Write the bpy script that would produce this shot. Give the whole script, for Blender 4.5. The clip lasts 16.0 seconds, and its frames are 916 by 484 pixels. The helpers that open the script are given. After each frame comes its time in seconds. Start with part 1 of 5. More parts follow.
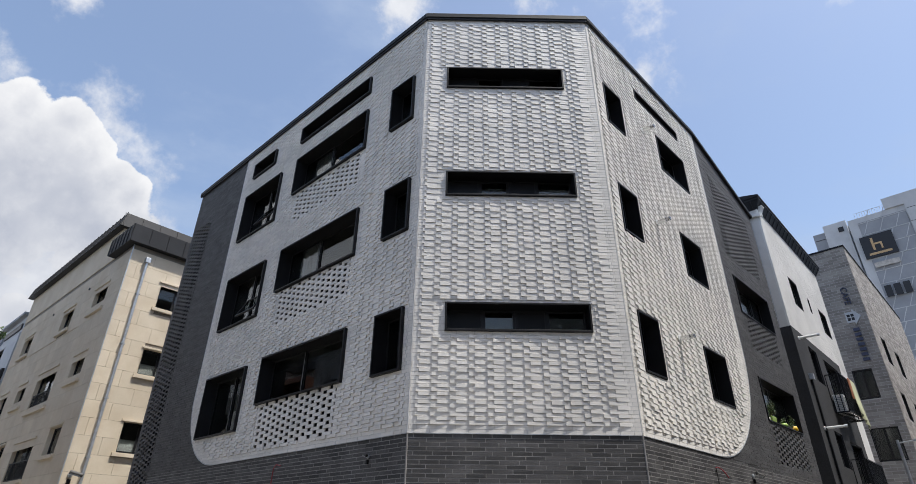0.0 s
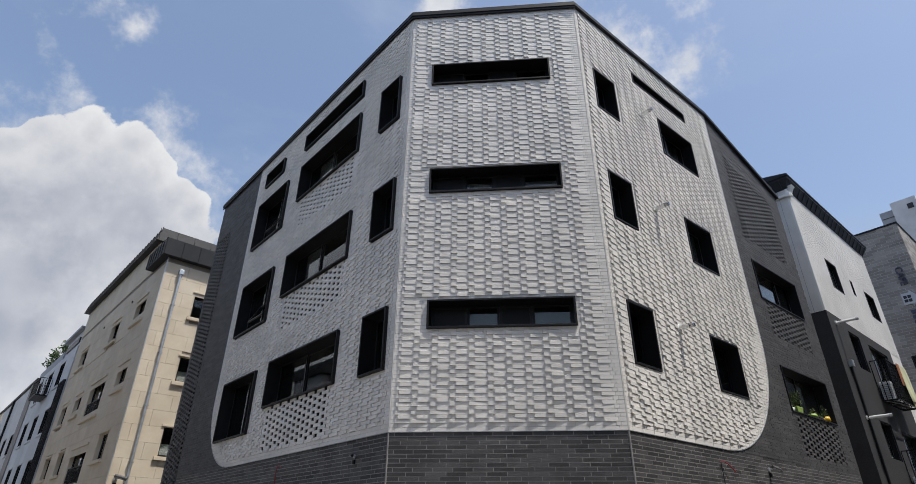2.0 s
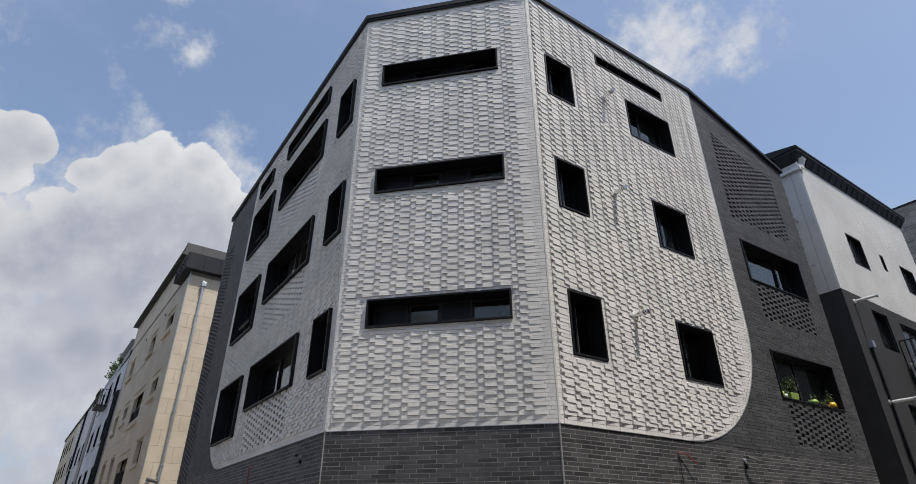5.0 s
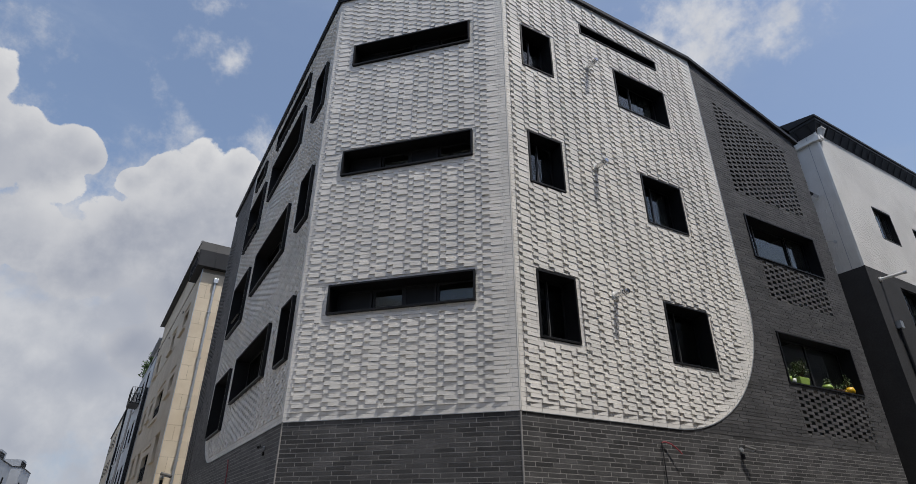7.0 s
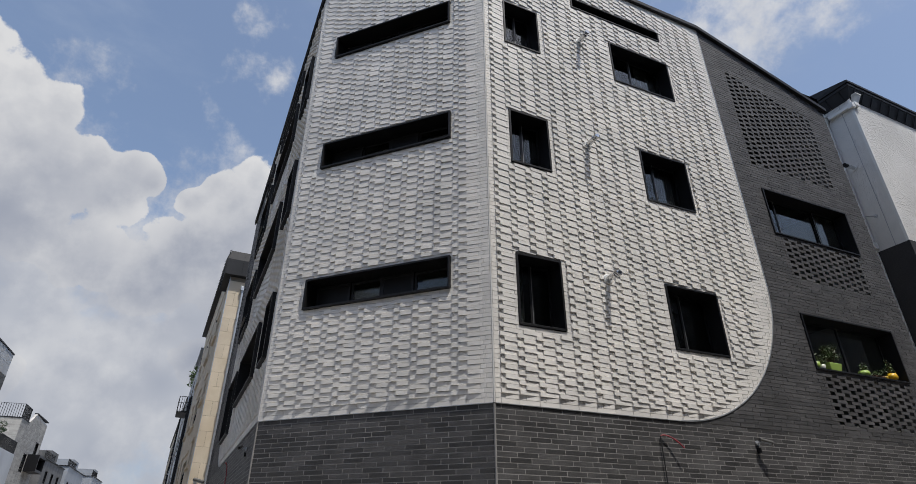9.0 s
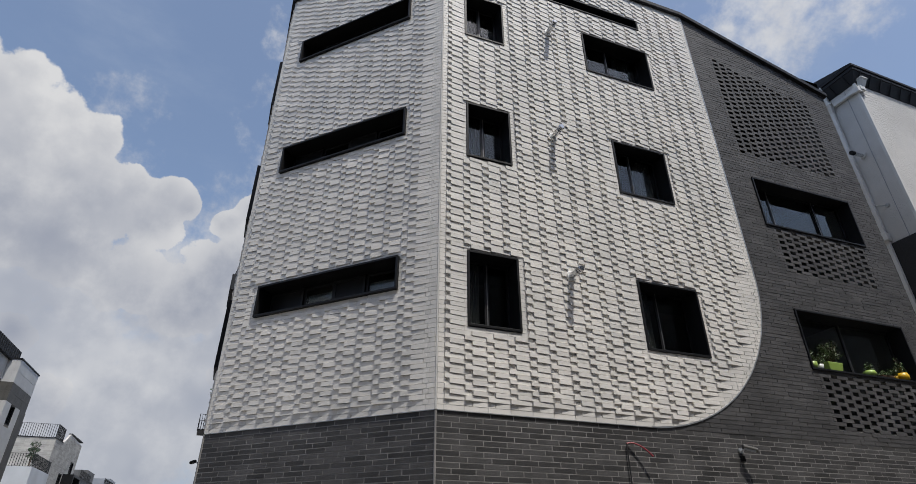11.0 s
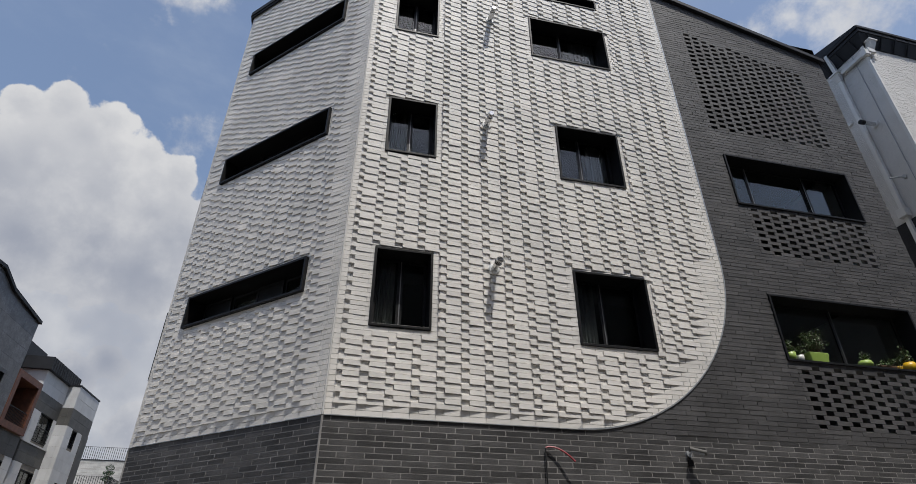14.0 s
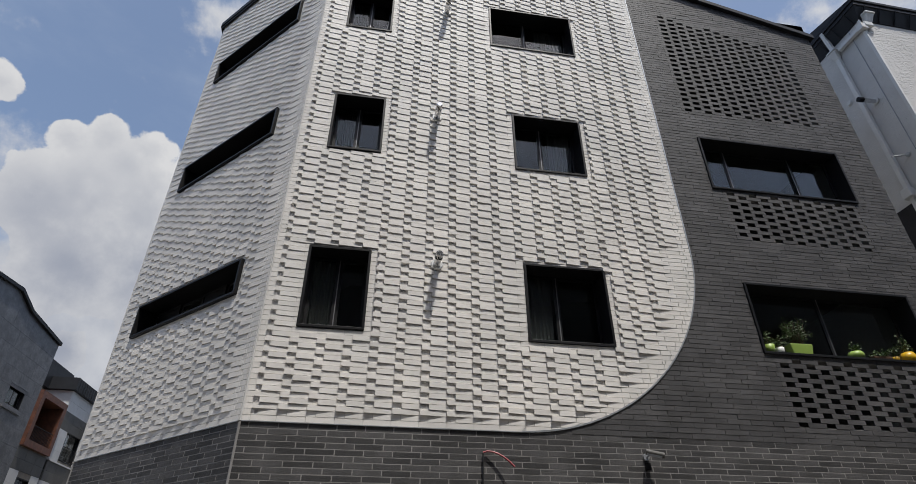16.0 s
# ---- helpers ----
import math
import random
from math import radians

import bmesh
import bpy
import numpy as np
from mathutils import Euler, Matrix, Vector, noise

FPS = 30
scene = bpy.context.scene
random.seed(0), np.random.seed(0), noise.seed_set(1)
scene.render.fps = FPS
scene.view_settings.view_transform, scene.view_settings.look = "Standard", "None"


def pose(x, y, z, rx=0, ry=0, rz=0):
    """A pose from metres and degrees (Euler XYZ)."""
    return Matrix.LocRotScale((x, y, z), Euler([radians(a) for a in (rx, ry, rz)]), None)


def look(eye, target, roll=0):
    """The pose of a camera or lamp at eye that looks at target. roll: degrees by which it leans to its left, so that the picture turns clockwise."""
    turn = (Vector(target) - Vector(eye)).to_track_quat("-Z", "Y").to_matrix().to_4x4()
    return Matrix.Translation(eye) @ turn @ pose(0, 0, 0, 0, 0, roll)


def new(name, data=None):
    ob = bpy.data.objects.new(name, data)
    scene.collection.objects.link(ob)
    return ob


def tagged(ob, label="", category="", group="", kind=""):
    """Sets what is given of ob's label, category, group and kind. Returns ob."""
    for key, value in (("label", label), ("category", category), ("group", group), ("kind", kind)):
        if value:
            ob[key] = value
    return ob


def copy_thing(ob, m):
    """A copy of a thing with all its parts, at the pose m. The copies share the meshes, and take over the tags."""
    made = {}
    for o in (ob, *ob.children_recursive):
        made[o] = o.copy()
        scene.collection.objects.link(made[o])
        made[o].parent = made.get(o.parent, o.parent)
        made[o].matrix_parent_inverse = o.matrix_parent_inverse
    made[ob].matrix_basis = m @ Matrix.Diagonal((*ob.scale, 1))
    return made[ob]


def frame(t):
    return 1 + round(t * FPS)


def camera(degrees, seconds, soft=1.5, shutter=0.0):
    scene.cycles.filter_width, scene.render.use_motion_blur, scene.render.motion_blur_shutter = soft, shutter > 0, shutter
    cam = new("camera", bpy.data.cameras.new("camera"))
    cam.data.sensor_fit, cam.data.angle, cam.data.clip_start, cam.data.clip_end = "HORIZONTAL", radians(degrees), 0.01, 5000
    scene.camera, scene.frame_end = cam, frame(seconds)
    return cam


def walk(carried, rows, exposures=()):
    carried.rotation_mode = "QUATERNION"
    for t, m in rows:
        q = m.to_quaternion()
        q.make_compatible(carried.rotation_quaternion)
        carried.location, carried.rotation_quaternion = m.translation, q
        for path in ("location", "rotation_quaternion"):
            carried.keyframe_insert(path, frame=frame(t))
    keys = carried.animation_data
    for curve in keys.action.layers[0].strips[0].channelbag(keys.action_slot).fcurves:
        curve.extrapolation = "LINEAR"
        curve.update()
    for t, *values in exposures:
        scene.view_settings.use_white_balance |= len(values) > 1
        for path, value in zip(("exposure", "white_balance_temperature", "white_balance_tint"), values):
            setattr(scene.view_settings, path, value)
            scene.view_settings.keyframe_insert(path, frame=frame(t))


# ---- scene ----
cam = camera(78.5, 16.0, soft=0.45)
PATH = [
    (0, (0.464, 0.376, 1.611), (-0.769, 1.631, 2.561), 0.6),
    (0.5, (0.708, 0.602, 1.608), (-0.555, 1.829, 2.556), 0.6),
    (1, (0.978, 0.85, 1.625), (-0.32, 2.041, 2.573), 0.4),
    (1.5, (1.141, 1.118, 1.612), (-0.189, 2.274, 2.558), 0.4),
    (2, (1.27, 1.361, 1.624), (-0.084, 2.489, 2.569), 0.4),
    (2.5, (1.536, 1.624, 1.619), (0.156, 2.721, 2.564), 0.3),
    (3, (1.775, 1.892, 1.598), (0.368, 2.956, 2.542), 0.3),
    (3.5, (1.97, 2.18, 1.623), (0.541, 3.216, 2.564), 0.2),
    (4, (2.235, 2.492, 1.613), (0.787, 3.501, 2.554), 0.1),
    (6.5, (2.653, 4.178, 1.634), (1.128, 5.079, 2.561), 0.1),
    (7, (2.697, 4.539, 1.629), (1.147, 5.402, 2.554), 0.2),
    (7.5, (2.727, 4.886, 1.618), (1.155, 5.702, 2.545), 0.2),
    (8, (2.706, 5.193, 1.612), (1.114, 5.972, 2.539), 0.2),
    (8.5, (2.688, 5.481, 1.59), (1.083, 6.227, 2.521), 0.2),
    (9, (2.704, 5.834, 1.591), (1.087, 6.544, 2.529), 0.1),
    (11.5, (2.672, 7.487, 1.604), (1.035, 8.065, 2.597), -0.1),
    (12, (2.783, 7.859, 1.6), (1.14, 8.405, 2.603), -0.1),
    (12.5, (2.828, 8.241, 1.59), (1.175, 8.747, 2.596), 0.1),
    (13, (2.788, 8.587, 1.595), (1.128, 9.059, 2.606), 0.0),
    (13.5, (2.808, 8.976, 1.59), (1.144, 9.411, 2.61), 0.1),
    (14, (2.78, 9.362, 1.564), (1.11, 9.751, 2.594), 0.2),
    (14.5, (2.708, 9.681, 1.569), (1.039, 10.043, 2.609), 0.0),
    (15, (2.7, 10.018, 1.569), (1.033, 10.359, 2.621), -0.1),
    (15.5, (2.642, 10.371, 1.545), (0.974, 10.678, 2.606), -0.0),
    (16, (2.55, 10.694, 1.56), (0.882, 10.968, 2.629), 0.0),
]
walk(cam, [(t, look(eye, target, roll)) for t, eye, target, roll in PATH], exposures=[(0, 0.50), (0.5, 0.37), (1.5, 0.27), (4, 0.28), (6.5, 0.04), (9, 0.06), (11.5, 0.03), (16, 0.03)])

# ---- world and sun ----
SUN_DIR = Vector((1.0, 0.33, 2.5)).normalized()
SKY, SUN = 0.15, 3.6
world = bpy.data.worlds.new("world")
scene.world = world
world.use_nodes = True


def node(tree, kind, **values):
    n = tree.nodes.new(kind)
    for key, value in values.items():
        if key in n.inputs:
            n.inputs[key].default_value = value
    return n


def math_node(tree, op, a, b=None, clamp=False):
    n = tree.nodes.new("ShaderNodeMath")
    n.operation, n.use_clamp = op, clamp
    for i, v in enumerate((a, b)):
        if v is None:
            continue
        if isinstance(v, (int, float)):
            n.inputs[i].default_value = v
        else:
            tree.links.new(v, n.inputs[i])
    return n.outputs[0]


def mix_node(tree, fac, a, b, blend="MIX"):
    n = tree.nodes.new("ShaderNodeMix")
    n.data_type, n.blend_type = "RGBA", blend
    for socket, v in ((n.inputs[0], fac), (n.inputs[6], a), (n.inputs[7], b)):
        if isinstance(v, (int, float)):
            socket.default_value = v
        elif isinstance(v, tuple):
            socket.default_value = (*v, 1) if len(v) == 3 else v
        else:
            tree.links.new(v, socket)
    return n.outputs[2]


def ramp(tree, value, lo, hi, a=0.0, b=1.0):
    n = tree.nodes.new("ShaderNodeMapRange")
    n.interpolation_type = "SMOOTHSTEP"
    n.inputs[1].default_value, n.inputs[2].default_value = lo, hi
    n.inputs[3].default_value, n.inputs[4].default_value = a, b
    tree.links.new(value, n.inputs[0])
    return n.outputs[0]


# heads of the cumulus banks: y and z of a direction in the western sky, and angular radius
HEADS = [(0.165, 0.48, 0.040), (0.135, 0.49, 0.045), (0.095, 0.515, 0.045), (0.055, 0.545, 0.040), (0.005, 0.54, 0.045), (-0.045, 0.515, 0.040), (-0.085, 0.49, 0.035),
         (-0.145, 0.505, 0.035), (-0.175, 0.51, 0.045), (-0.225, 0.505, 0.045), (-0.275, 0.555, 0.045), (-0.320, 0.565, 0.045), (-0.365, 0.595, 0.045), (-0.415, 0.59, 0.045), (-0.455, 0.575, 0.040),
         (-0.525, 0.60, 0.040), (-0.56, 0.59, 0.05)]
BODY = [(0.15, 0.42, 0.080), (0.10, 0.45, 0.075), (0.04, 0.48, 0.080), (-0.02, 0.45, 0.080), (-0.07, 0.42, 0.070), (-0.19, 0.475, 0.050), (-0.255, 0.48, 0.070), (-0.31, 0.51, 0.075),
        (-0.37, 0.53, 0.085), (-0.43, 0.52, 0.085), (-0.48, 0.49, 0.075), (-0.30, 0.42, 0.080), (-0.37, 0.44, 0.090), (-0.44, 0.42, 0.090), (0.03, 0.515, 0.050), (-0.015, 0.505, 0.055), (0.08, 0.49, 0.055), (-0.345, 0.56, 0.050), (-0.395, 0.565, 0.050), (-0.30, 0.545, 0.045), (0.02, 0.38, 0.080), (-0.12, 0.365, 0.070), (-0.20, 0.375, 0.060)]
LOW = [(0.03, 0.265, 0.045), (0.095, 0.27, 0.050), (-0.02, 0.25, 0.050), (-0.325, 0.275, 0.040), (-0.28, 0.19, 0.045), (-0.44, 0.30, 0.045), (-0.36, 0.25, 0.045)]
PUFFS = [(-math.sqrt(1 - y * y - z * z), y, z, r) for y, z, r in [(y, z - 0.012, r) for y, z, r in HEADS] + [(y, z - 0.012, 1.18 * r) for y, z, r in BODY] + LOW]
# soft banks low over the street
BANKS = [(-0.95, 0.02, 0.29, 0.30), (-0.92, -0.28, 0.26, 0.32), (-0.82, -0.48, 0.30, 0.32), (-0.95, 0.25, 0.18, 0.26), (-0.96, -0.12, 0.22, 0.30)]
# thin torn wisps
WISPS = [(-0.352, 0.627, 0.695, 0.19), (-0.42, 0.58, 0.70, 0.14), (-0.29, 0.68, 0.66, 0.14), (-0.33, 0.60, 0.73, 0.11),
         (-0.748, 0.000, 0.664, 0.09), (-0.69, -0.02, 0.722, 0.08), (-0.59, -0.28, 0.757, 0.09), (-0.50, 0.38, 0.775, 0.07),
         (-0.36, 0.516, 0.778, 0.08), (0.05, 0.72, 0.69, 0.06)]


def build_sky():
    t = world.node_tree
    t.nodes.clear()
    sky = node(t, "ShaderNodeTexSky")
    sky.sky_type, sky.sun_disc = "NISHITA", False
    sky.sun_elevation = math.asin(SUN_DIR.z)
    sky.sun_rotation = math.atan2(SUN_DIR.x, SUN_DIR.y)
    sky.air_density, sky.dust_density, sky.ozone_density = 1.0, 1.8, 1.2
    way = node(t, "ShaderNodeTexCoord").outputs["Generated"]
    billow = node(t, "ShaderNodeTexNoise", Scale=9.0, Detail=8.0, Roughness=0.62)
    t.links.new(way, billow.inputs["Vector"])

    def lumps(rows):
        body = None
        for x, y, z, r in rows:
            d = t.nodes.new("ShaderNodeVectorMath")
            d.operation = "DISTANCE"
            t.links.new(way, d.inputs[0])
            d.inputs[1].default_value = Vector((x, y, z)).normalized()
            lump = math_node(t, "MULTIPLY_ADD", d.outputs["Value"], -1.06 / r)
            t.nodes[-1].inputs[2].default_value = 1.0
            body = lump if body is None else math_node(t, "SMOOTH_MAX", body, lump)
            if body is not lump:
                t.nodes[-1].inputs[2].default_value = 0.28
        return body

    edge = math_node(t, "MULTIPLY_ADD", billow.outputs[0], 1.7)
    t.nodes[-1].inputs[2].default_value = -0.97
    # rounded cauliflower heads on the thick clouds
    florets = None
    for size, weight in ((19.0, 0.50), (41.0, 0.28)):
        cell = node(t, "ShaderNodeTexVoronoi", Scale=size, Smoothness=0.35)
        cell.feature = "SMOOTH_F1"
        t.links.new(way, cell.inputs["Vector"])
        bump = math_node(t, "MULTIPLY_ADD", cell.outputs["Distance"], -weight)
        t.nodes[-1].inputs[2].default_value = weight * 0.48
        florets = bump if florets is None else math_node(t, "ADD", florets, bump)
    dense = math_node(t, "ADD", math_node(t, "ADD", lumps(PUFFS), florets), math_node(t, "MULTIPLY", edge, 0.75))
    cover = ramp(t, dense, 0.06, 0.17)
    torn = ramp(t, math_node(t, "ADD", lumps(WISPS), math_node(t, "MULTIPLY", edge, 2.2)), 0.05, 1.0, 0.0, 0.85)
    bank = ramp(t, math_node(t, "ADD", lumps(BANKS), math_node(t, "MULTIPLY", edge, 1.5)), -0.35, 0.40, 0.0, 0.92)
    cover = math_node(t, "MAXIMUM", math_node(t, "MAXIMUM", cover, torn), bank)
    shade_noise = node(t, "ShaderNodeTexNoise", Scale=8.0, Detail=7.0, Roughness=0.6)
    t.links.new(way, shade_noise.inputs["Vector"])
    split = node(t, "ShaderNodeSeparateXYZ")
    t.links.new(way, split.inputs[0])
    tone = math_node(t, "ADD", ramp(t, split.outputs[2], 0.40, 0.57, 0.0, 0.50), ramp(t, shade_noise.outputs[0], 0.40, 0.66, 0.06, 0.40))
    tone = math_node(t, "ADD", tone, math_node(t, "MULTIPLY", florets, 0.7))
    tone = math_node(t, "MAXIMUM", math_node(t, "ADD", tone, ramp(t, dense, 0.10, 0.85, 0.24, -0.03)), 0.0)
    cloud = mix_node(t, math_node(t, "MINIMUM", tone, 1.0), (2.15, 2.33, 2.80), (4.45, 4.47, 4.55))
    # thin veils, thicker towards the horizon
    veil_noise = node(t, "ShaderNodeTexNoise", Scale=3.2, Detail=7.0, Roughness=0.58)
    stretch = node(t, "ShaderNodeMapping")
    stretch.inputs["Scale"].default_value = (1.0, 1.0, 2.6)
    t.links.new(way, stretch.inputs[0])
    t.links.new(stretch.outputs[0], veil_noise.inputs["Vector"])
    low = ramp(t, split.outputs[2], 0.12, 0.60, 0.38, 0.0)
    veil = ramp(t, math_node(t, "ADD", veil_noise.outputs[0], low), 0.46, 0.92, 0.15, 0.85)
    under = mix_node(t, veil, sky.outputs[0], (2.25, 2.75, 3.65))
    colour = mix_node(t, cover, under, cloud)
    back = node(t, "ShaderNodeBackground", Strength=SKY)
    t.links.new(colour, back.inputs[0])
    t.links.new(back.outputs[0], node(t, "ShaderNodeOutputWorld").inputs[0])


build_sky()
sun = new("sun", bpy.data.lights.new("sun", "SUN"))
sun.data.energy, sun.data.angle, sun.data.color = SUN, radians(0.53), (1.0, 0.965, 0.905)
sun.matrix_basis = look(SUN_DIR * 60, (0, 0, 0))


# ---- materials ----
def mat(name, colour, rough=0.75, metal=0.0, vary=0.12, size=1.5, grain=80.0, bump=0.15, piece=0.0, speckle=0.0, tint=None, spec=0.5):
    """Base colour with broad stains, fine grain and relief; piece: how far each brick or tile strays in tone."""
    m = bpy.data.materials.new(name)
    m.use_nodes = True
    t = m.node_tree
    b = t.nodes["Principled BSDF"]
    b.inputs["Metallic"].default_value = metal
    b.inputs["Specular IOR Level"].default_value = spec
    where = node(t, "ShaderNodeNewGeometry").outputs["Position"]
    broad = node(t, "ShaderNodeTexNoise", Scale=size, Detail=5.0, Roughness=0.6)
    fine = node(t, "ShaderNodeTexNoise", Scale=grain, Detail=4.0, Roughness=0.65)
    for n in (broad, fine):
        t.links.new(where, n.inputs["Vector"])
    dark = tuple(c * (1 - 2.2 * vary) for c in colour)
    lite = tuple(min(1, c * (1 + 1.4 * vary)) for c in (tint or colour))
    c = mix_node(t, ramp(t, broad.outputs[0], 0.3, 0.7), dark, lite)
    c = mix_node(t, math_node(t, "MULTIPLY", ramp(t, fine.outputs[0], 0.35, 0.65), 0.35 + speckle), c, tuple(x * (1 - vary - speckle) for x in colour))
    if piece:
        a = node(t, "ShaderNodeObjectInfo").outputs["Random"]
        i = node(t, "ShaderNodeNewGeometry").outputs["Random Per Island"]
        r = math_node(t, "FRACT", math_node(t, "ADD", a, i))
        f = ramp(t, r, 0.0, 1.0, 1 - piece, 1 + piece)
        g = node(t, "ShaderNodeCombineXYZ")
        for k in range(3):
            t.links.new(f, g.inputs[k])
        c = mix_node(t, 1.0, c, g.outputs[0], "MULTIPLY")
    t.links.new(c, b.inputs["Base Color"])
    t.links.new(ramp(t, fine.outputs[0], 0.3, 0.7, max(0.02, rough - 0.08), min(1, rough + 0.08)), b.inputs["Roughness"])
    if bump:
        n = node(t, "ShaderNodeBump", Strength=bump, Distance=0.004)
        t.links.new(fine.outputs[0], n.inputs["Height"])
        t.links.new(n.outputs[0], b.inputs["Normal"])
    return m


def glass_mat(name, colour=(0.55, 0.6, 0.6)):
    m = bpy.data.materials.new(name)
    m.use_nodes = True
    b = m.node_tree.nodes["Principled BSDF"]
    b.inputs["Base Color"].default_value = (*colour, 1)
    b.inputs["Roughness"].default_value = 0.01
    b.inputs["IOR"].default_value = 1.5
    b.inputs["Transmission Weight"].default_value = 1.0
    return m


WHITE_BRICK = mat("white_glazed_brick", (0.745, 0.722, 0.682), 0.62, vary=0.05, size=1.1, grain=45, bump=0.45, piece=0.06, tint=(0.755, 0.722, 0.672))
WHITE_MORTAR = mat("white_mortar", (0.60, 0.59, 0.57), 0.9, vary=0.05, bump=0.3)
DARK_BRICK = mat("charcoal_brick", (0.062, 0.060, 0.0595), 0.6, vary=0.18, size=2.2, grain=38, bump=0.9, piece=0.4, speckle=0.12)
# same charcoal brick, lighter for how the upper courses catch the light
UPPER_BRICK = mat("charcoal_brick_lit", (0.070, 0.068, 0.0685), 0.65, vary=0.14, size=2.2, grain=38, bump=0.7, piece=0.22, speckle=0.1)
DARK_MORTAR = mat("grey_mortar", (0.27, 0.26, 0.25), 0.95, vary=0.12, bump=0.4)
# same grey mortar, darkened by the shade in the upper raked joints
SHADED_JOINT = mat("shaded_grey_joint", (0.17, 0.165, 0.16), 0.95, vary=0.12, bump=0.4)
BLACK_METAL = mat("black_powder_coat", (0.012, 0.012, 0.013), 0.45, vary=0.1, grain=300, bump=0.05, spec=0.22)
COPING = mat("black_sheet_metal", (0.014, 0.0145, 0.017), 0.55, vary=0.2, size=0.6, grain=200, bump=0.05, spec=0.3)
SASH = mat("dark_window_profile", (0.014, 0.014, 0.015), 0.4, vary=0.1, bump=0.03, spec=0.3)
MULLION = mat("grey_metal_strip", (0.24, 0.24, 0.245), 0.4, metal=0.6, vary=0.05, bump=0.02)
GLASS = glass_mat("window_glass")
# near-black colour stands in for the shade inside the rooms
ROOM_SHADE = mat("room_shade_backing", (0.07, 0.068, 0.065), 0.9, vary=0.06, bump=0.1)
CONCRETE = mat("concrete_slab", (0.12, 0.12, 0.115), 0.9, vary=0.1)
CHROME = mat("stainless_steel", (0.62, 0.62, 0.62), 0.22, metal=1.0, vary=0.05, bump=0.03)
GALV = mat("galvanised_steel", (0.48, 0.50, 0.52), 0.42, metal=0.7, vary=0.08, size=6)
WHITE_PLASTIC = mat("white_plastic", (0.72, 0.72, 0.70), 0.45, vary=0.04)
RED_CABLE = mat("red_cable", (0.30, 0.03, 0.04), 0.5, vary=0.1)
BLACK_CABLE = mat("black_cable", (0.012, 0.012, 0.012), 0.6, vary=0.1)
BEIGE_STONE = mat("beige_limestone", (0.60, 0.505, 0.375), 0.8, vary=0.035, size=1.0, grain=35, bump=0.12, piece=0.045, tint=(0.62, 0.54, 0.42))
STONE_JOINT = mat("pale_joint", (0.25, 0.22, 0.18), 0.9)
SEAM_METAL = mat("standing_seam_sheet", (0.022, 0.023, 0.026), 0.55, vary=0.12, size=1.0, bump=0.05, spec=0.25)
WHITE_STUCCO = mat("white_split_tile", (0.66, 0.65, 0.63), 0.85, vary=0.05, size=0.8, grain=14, bump=0.9)
BLACK_STUCCO = mat("charcoal_tile", (0.022, 0.022, 0.024), 0.8, vary=0.12, grain=30, bump=0.6)
GREY_BRICK = mat("grey_brick", (0.33, 0.305, 0.28), 0.85, vary=0.1, piece=0.2, size=1.0, grain=30, bump=0.3)
PALE_BRICK = mat("pale_grey_brick", (0.40, 0.385, 0.355), 0.85, vary=0.1, size=1.0, grain=10, bump=0.3, piece=0.15)
SMOKE_BRICK = mat("smoke_grey_brick", (0.15, 0.15, 0.15), 0.85, vary=0.15, size=1.0, grain=12, bump=0.3)
PALE_MORTAR = mat("pale_mortar", (0.52, 0.50, 0.47), 0.9)
PALE_PANEL = mat("pale_grey_panel", (0.52, 0.54, 0.56), 0.6, vary=0.05, size=0.4, piece=0.05)
GREY_PANEL = mat("grey_panel", (0.30, 0.32, 0.35), 0.6, vary=0.05, size=0.4)
GRANITE = mat("speckled_granite", (0.125, 0.129, 0.138), 0.45, vary=0.18, size=3.0, grain=22, bump=0.05, speckle=0.3, piece=0.06)
WHITE_PANEL = mat("white_stone_panel", (0.53, 0.53, 0.525), 0.6, vary=0.04, piece=0.05)
DARK_PANEL = mat("umber_panel", (0.085, 0.082, 0.075), 0.6, vary=0.1, piece=0.05)
RUST = mat("brown_timber_panel", (0.12, 0.045, 0.024), 0.55, vary=0.2, size=4)
# unseen ground; tone picked for the light it throws up on shaded walls
GROUND_BOUNCE = mat("bounce_ground", (0.19, 0.178, 0.16), 0.85, vary=0.1, bump=0.3)
LEAF = mat("leaf", (0.07, 0.12, 0.035), 0.55, vary=0.25, size=9, piece=0.3)
PINE = mat("needle_foliage", (0.03, 0.06, 0.025), 0.7, vary=0.25, size=9, piece=0.3)
BARK = mat("bark", (0.12, 0.085, 0.055), 0.9, vary=0.2, size=9)
LIME = mat("lime_green_glaze", (0.30, 0.43, 0.09), 0.4, vary=0.06, bump=0.03)
YELLOW = mat("yellow_glaze", (0.70, 0.42, 0.02), 0.35, vary=0.06, bump=0.03)
CREAM = mat("white_glaze", (0.70, 0.70, 0.66), 0.35, vary=0.04, bump=0.03)
TERRA = mat("brown_clay", (0.16, 0.09, 0.05), 0.8, vary=0.15)
SOIL = mat("soil", (0.035, 0.026, 0.018), 0.95, vary=0.2)
CLOTH = mat("yellow_green_cloth", (0.55, 0.56, 0.36), 0.9, vary=0.08)
ORANGE = mat("orange_cloth", (0.42, 0.17, 0.09), 0.9, vary=0.08)
CURTAIN = mat("grey_curtain", (0.42, 0.41, 0.39), 0.95, vary=0.06)
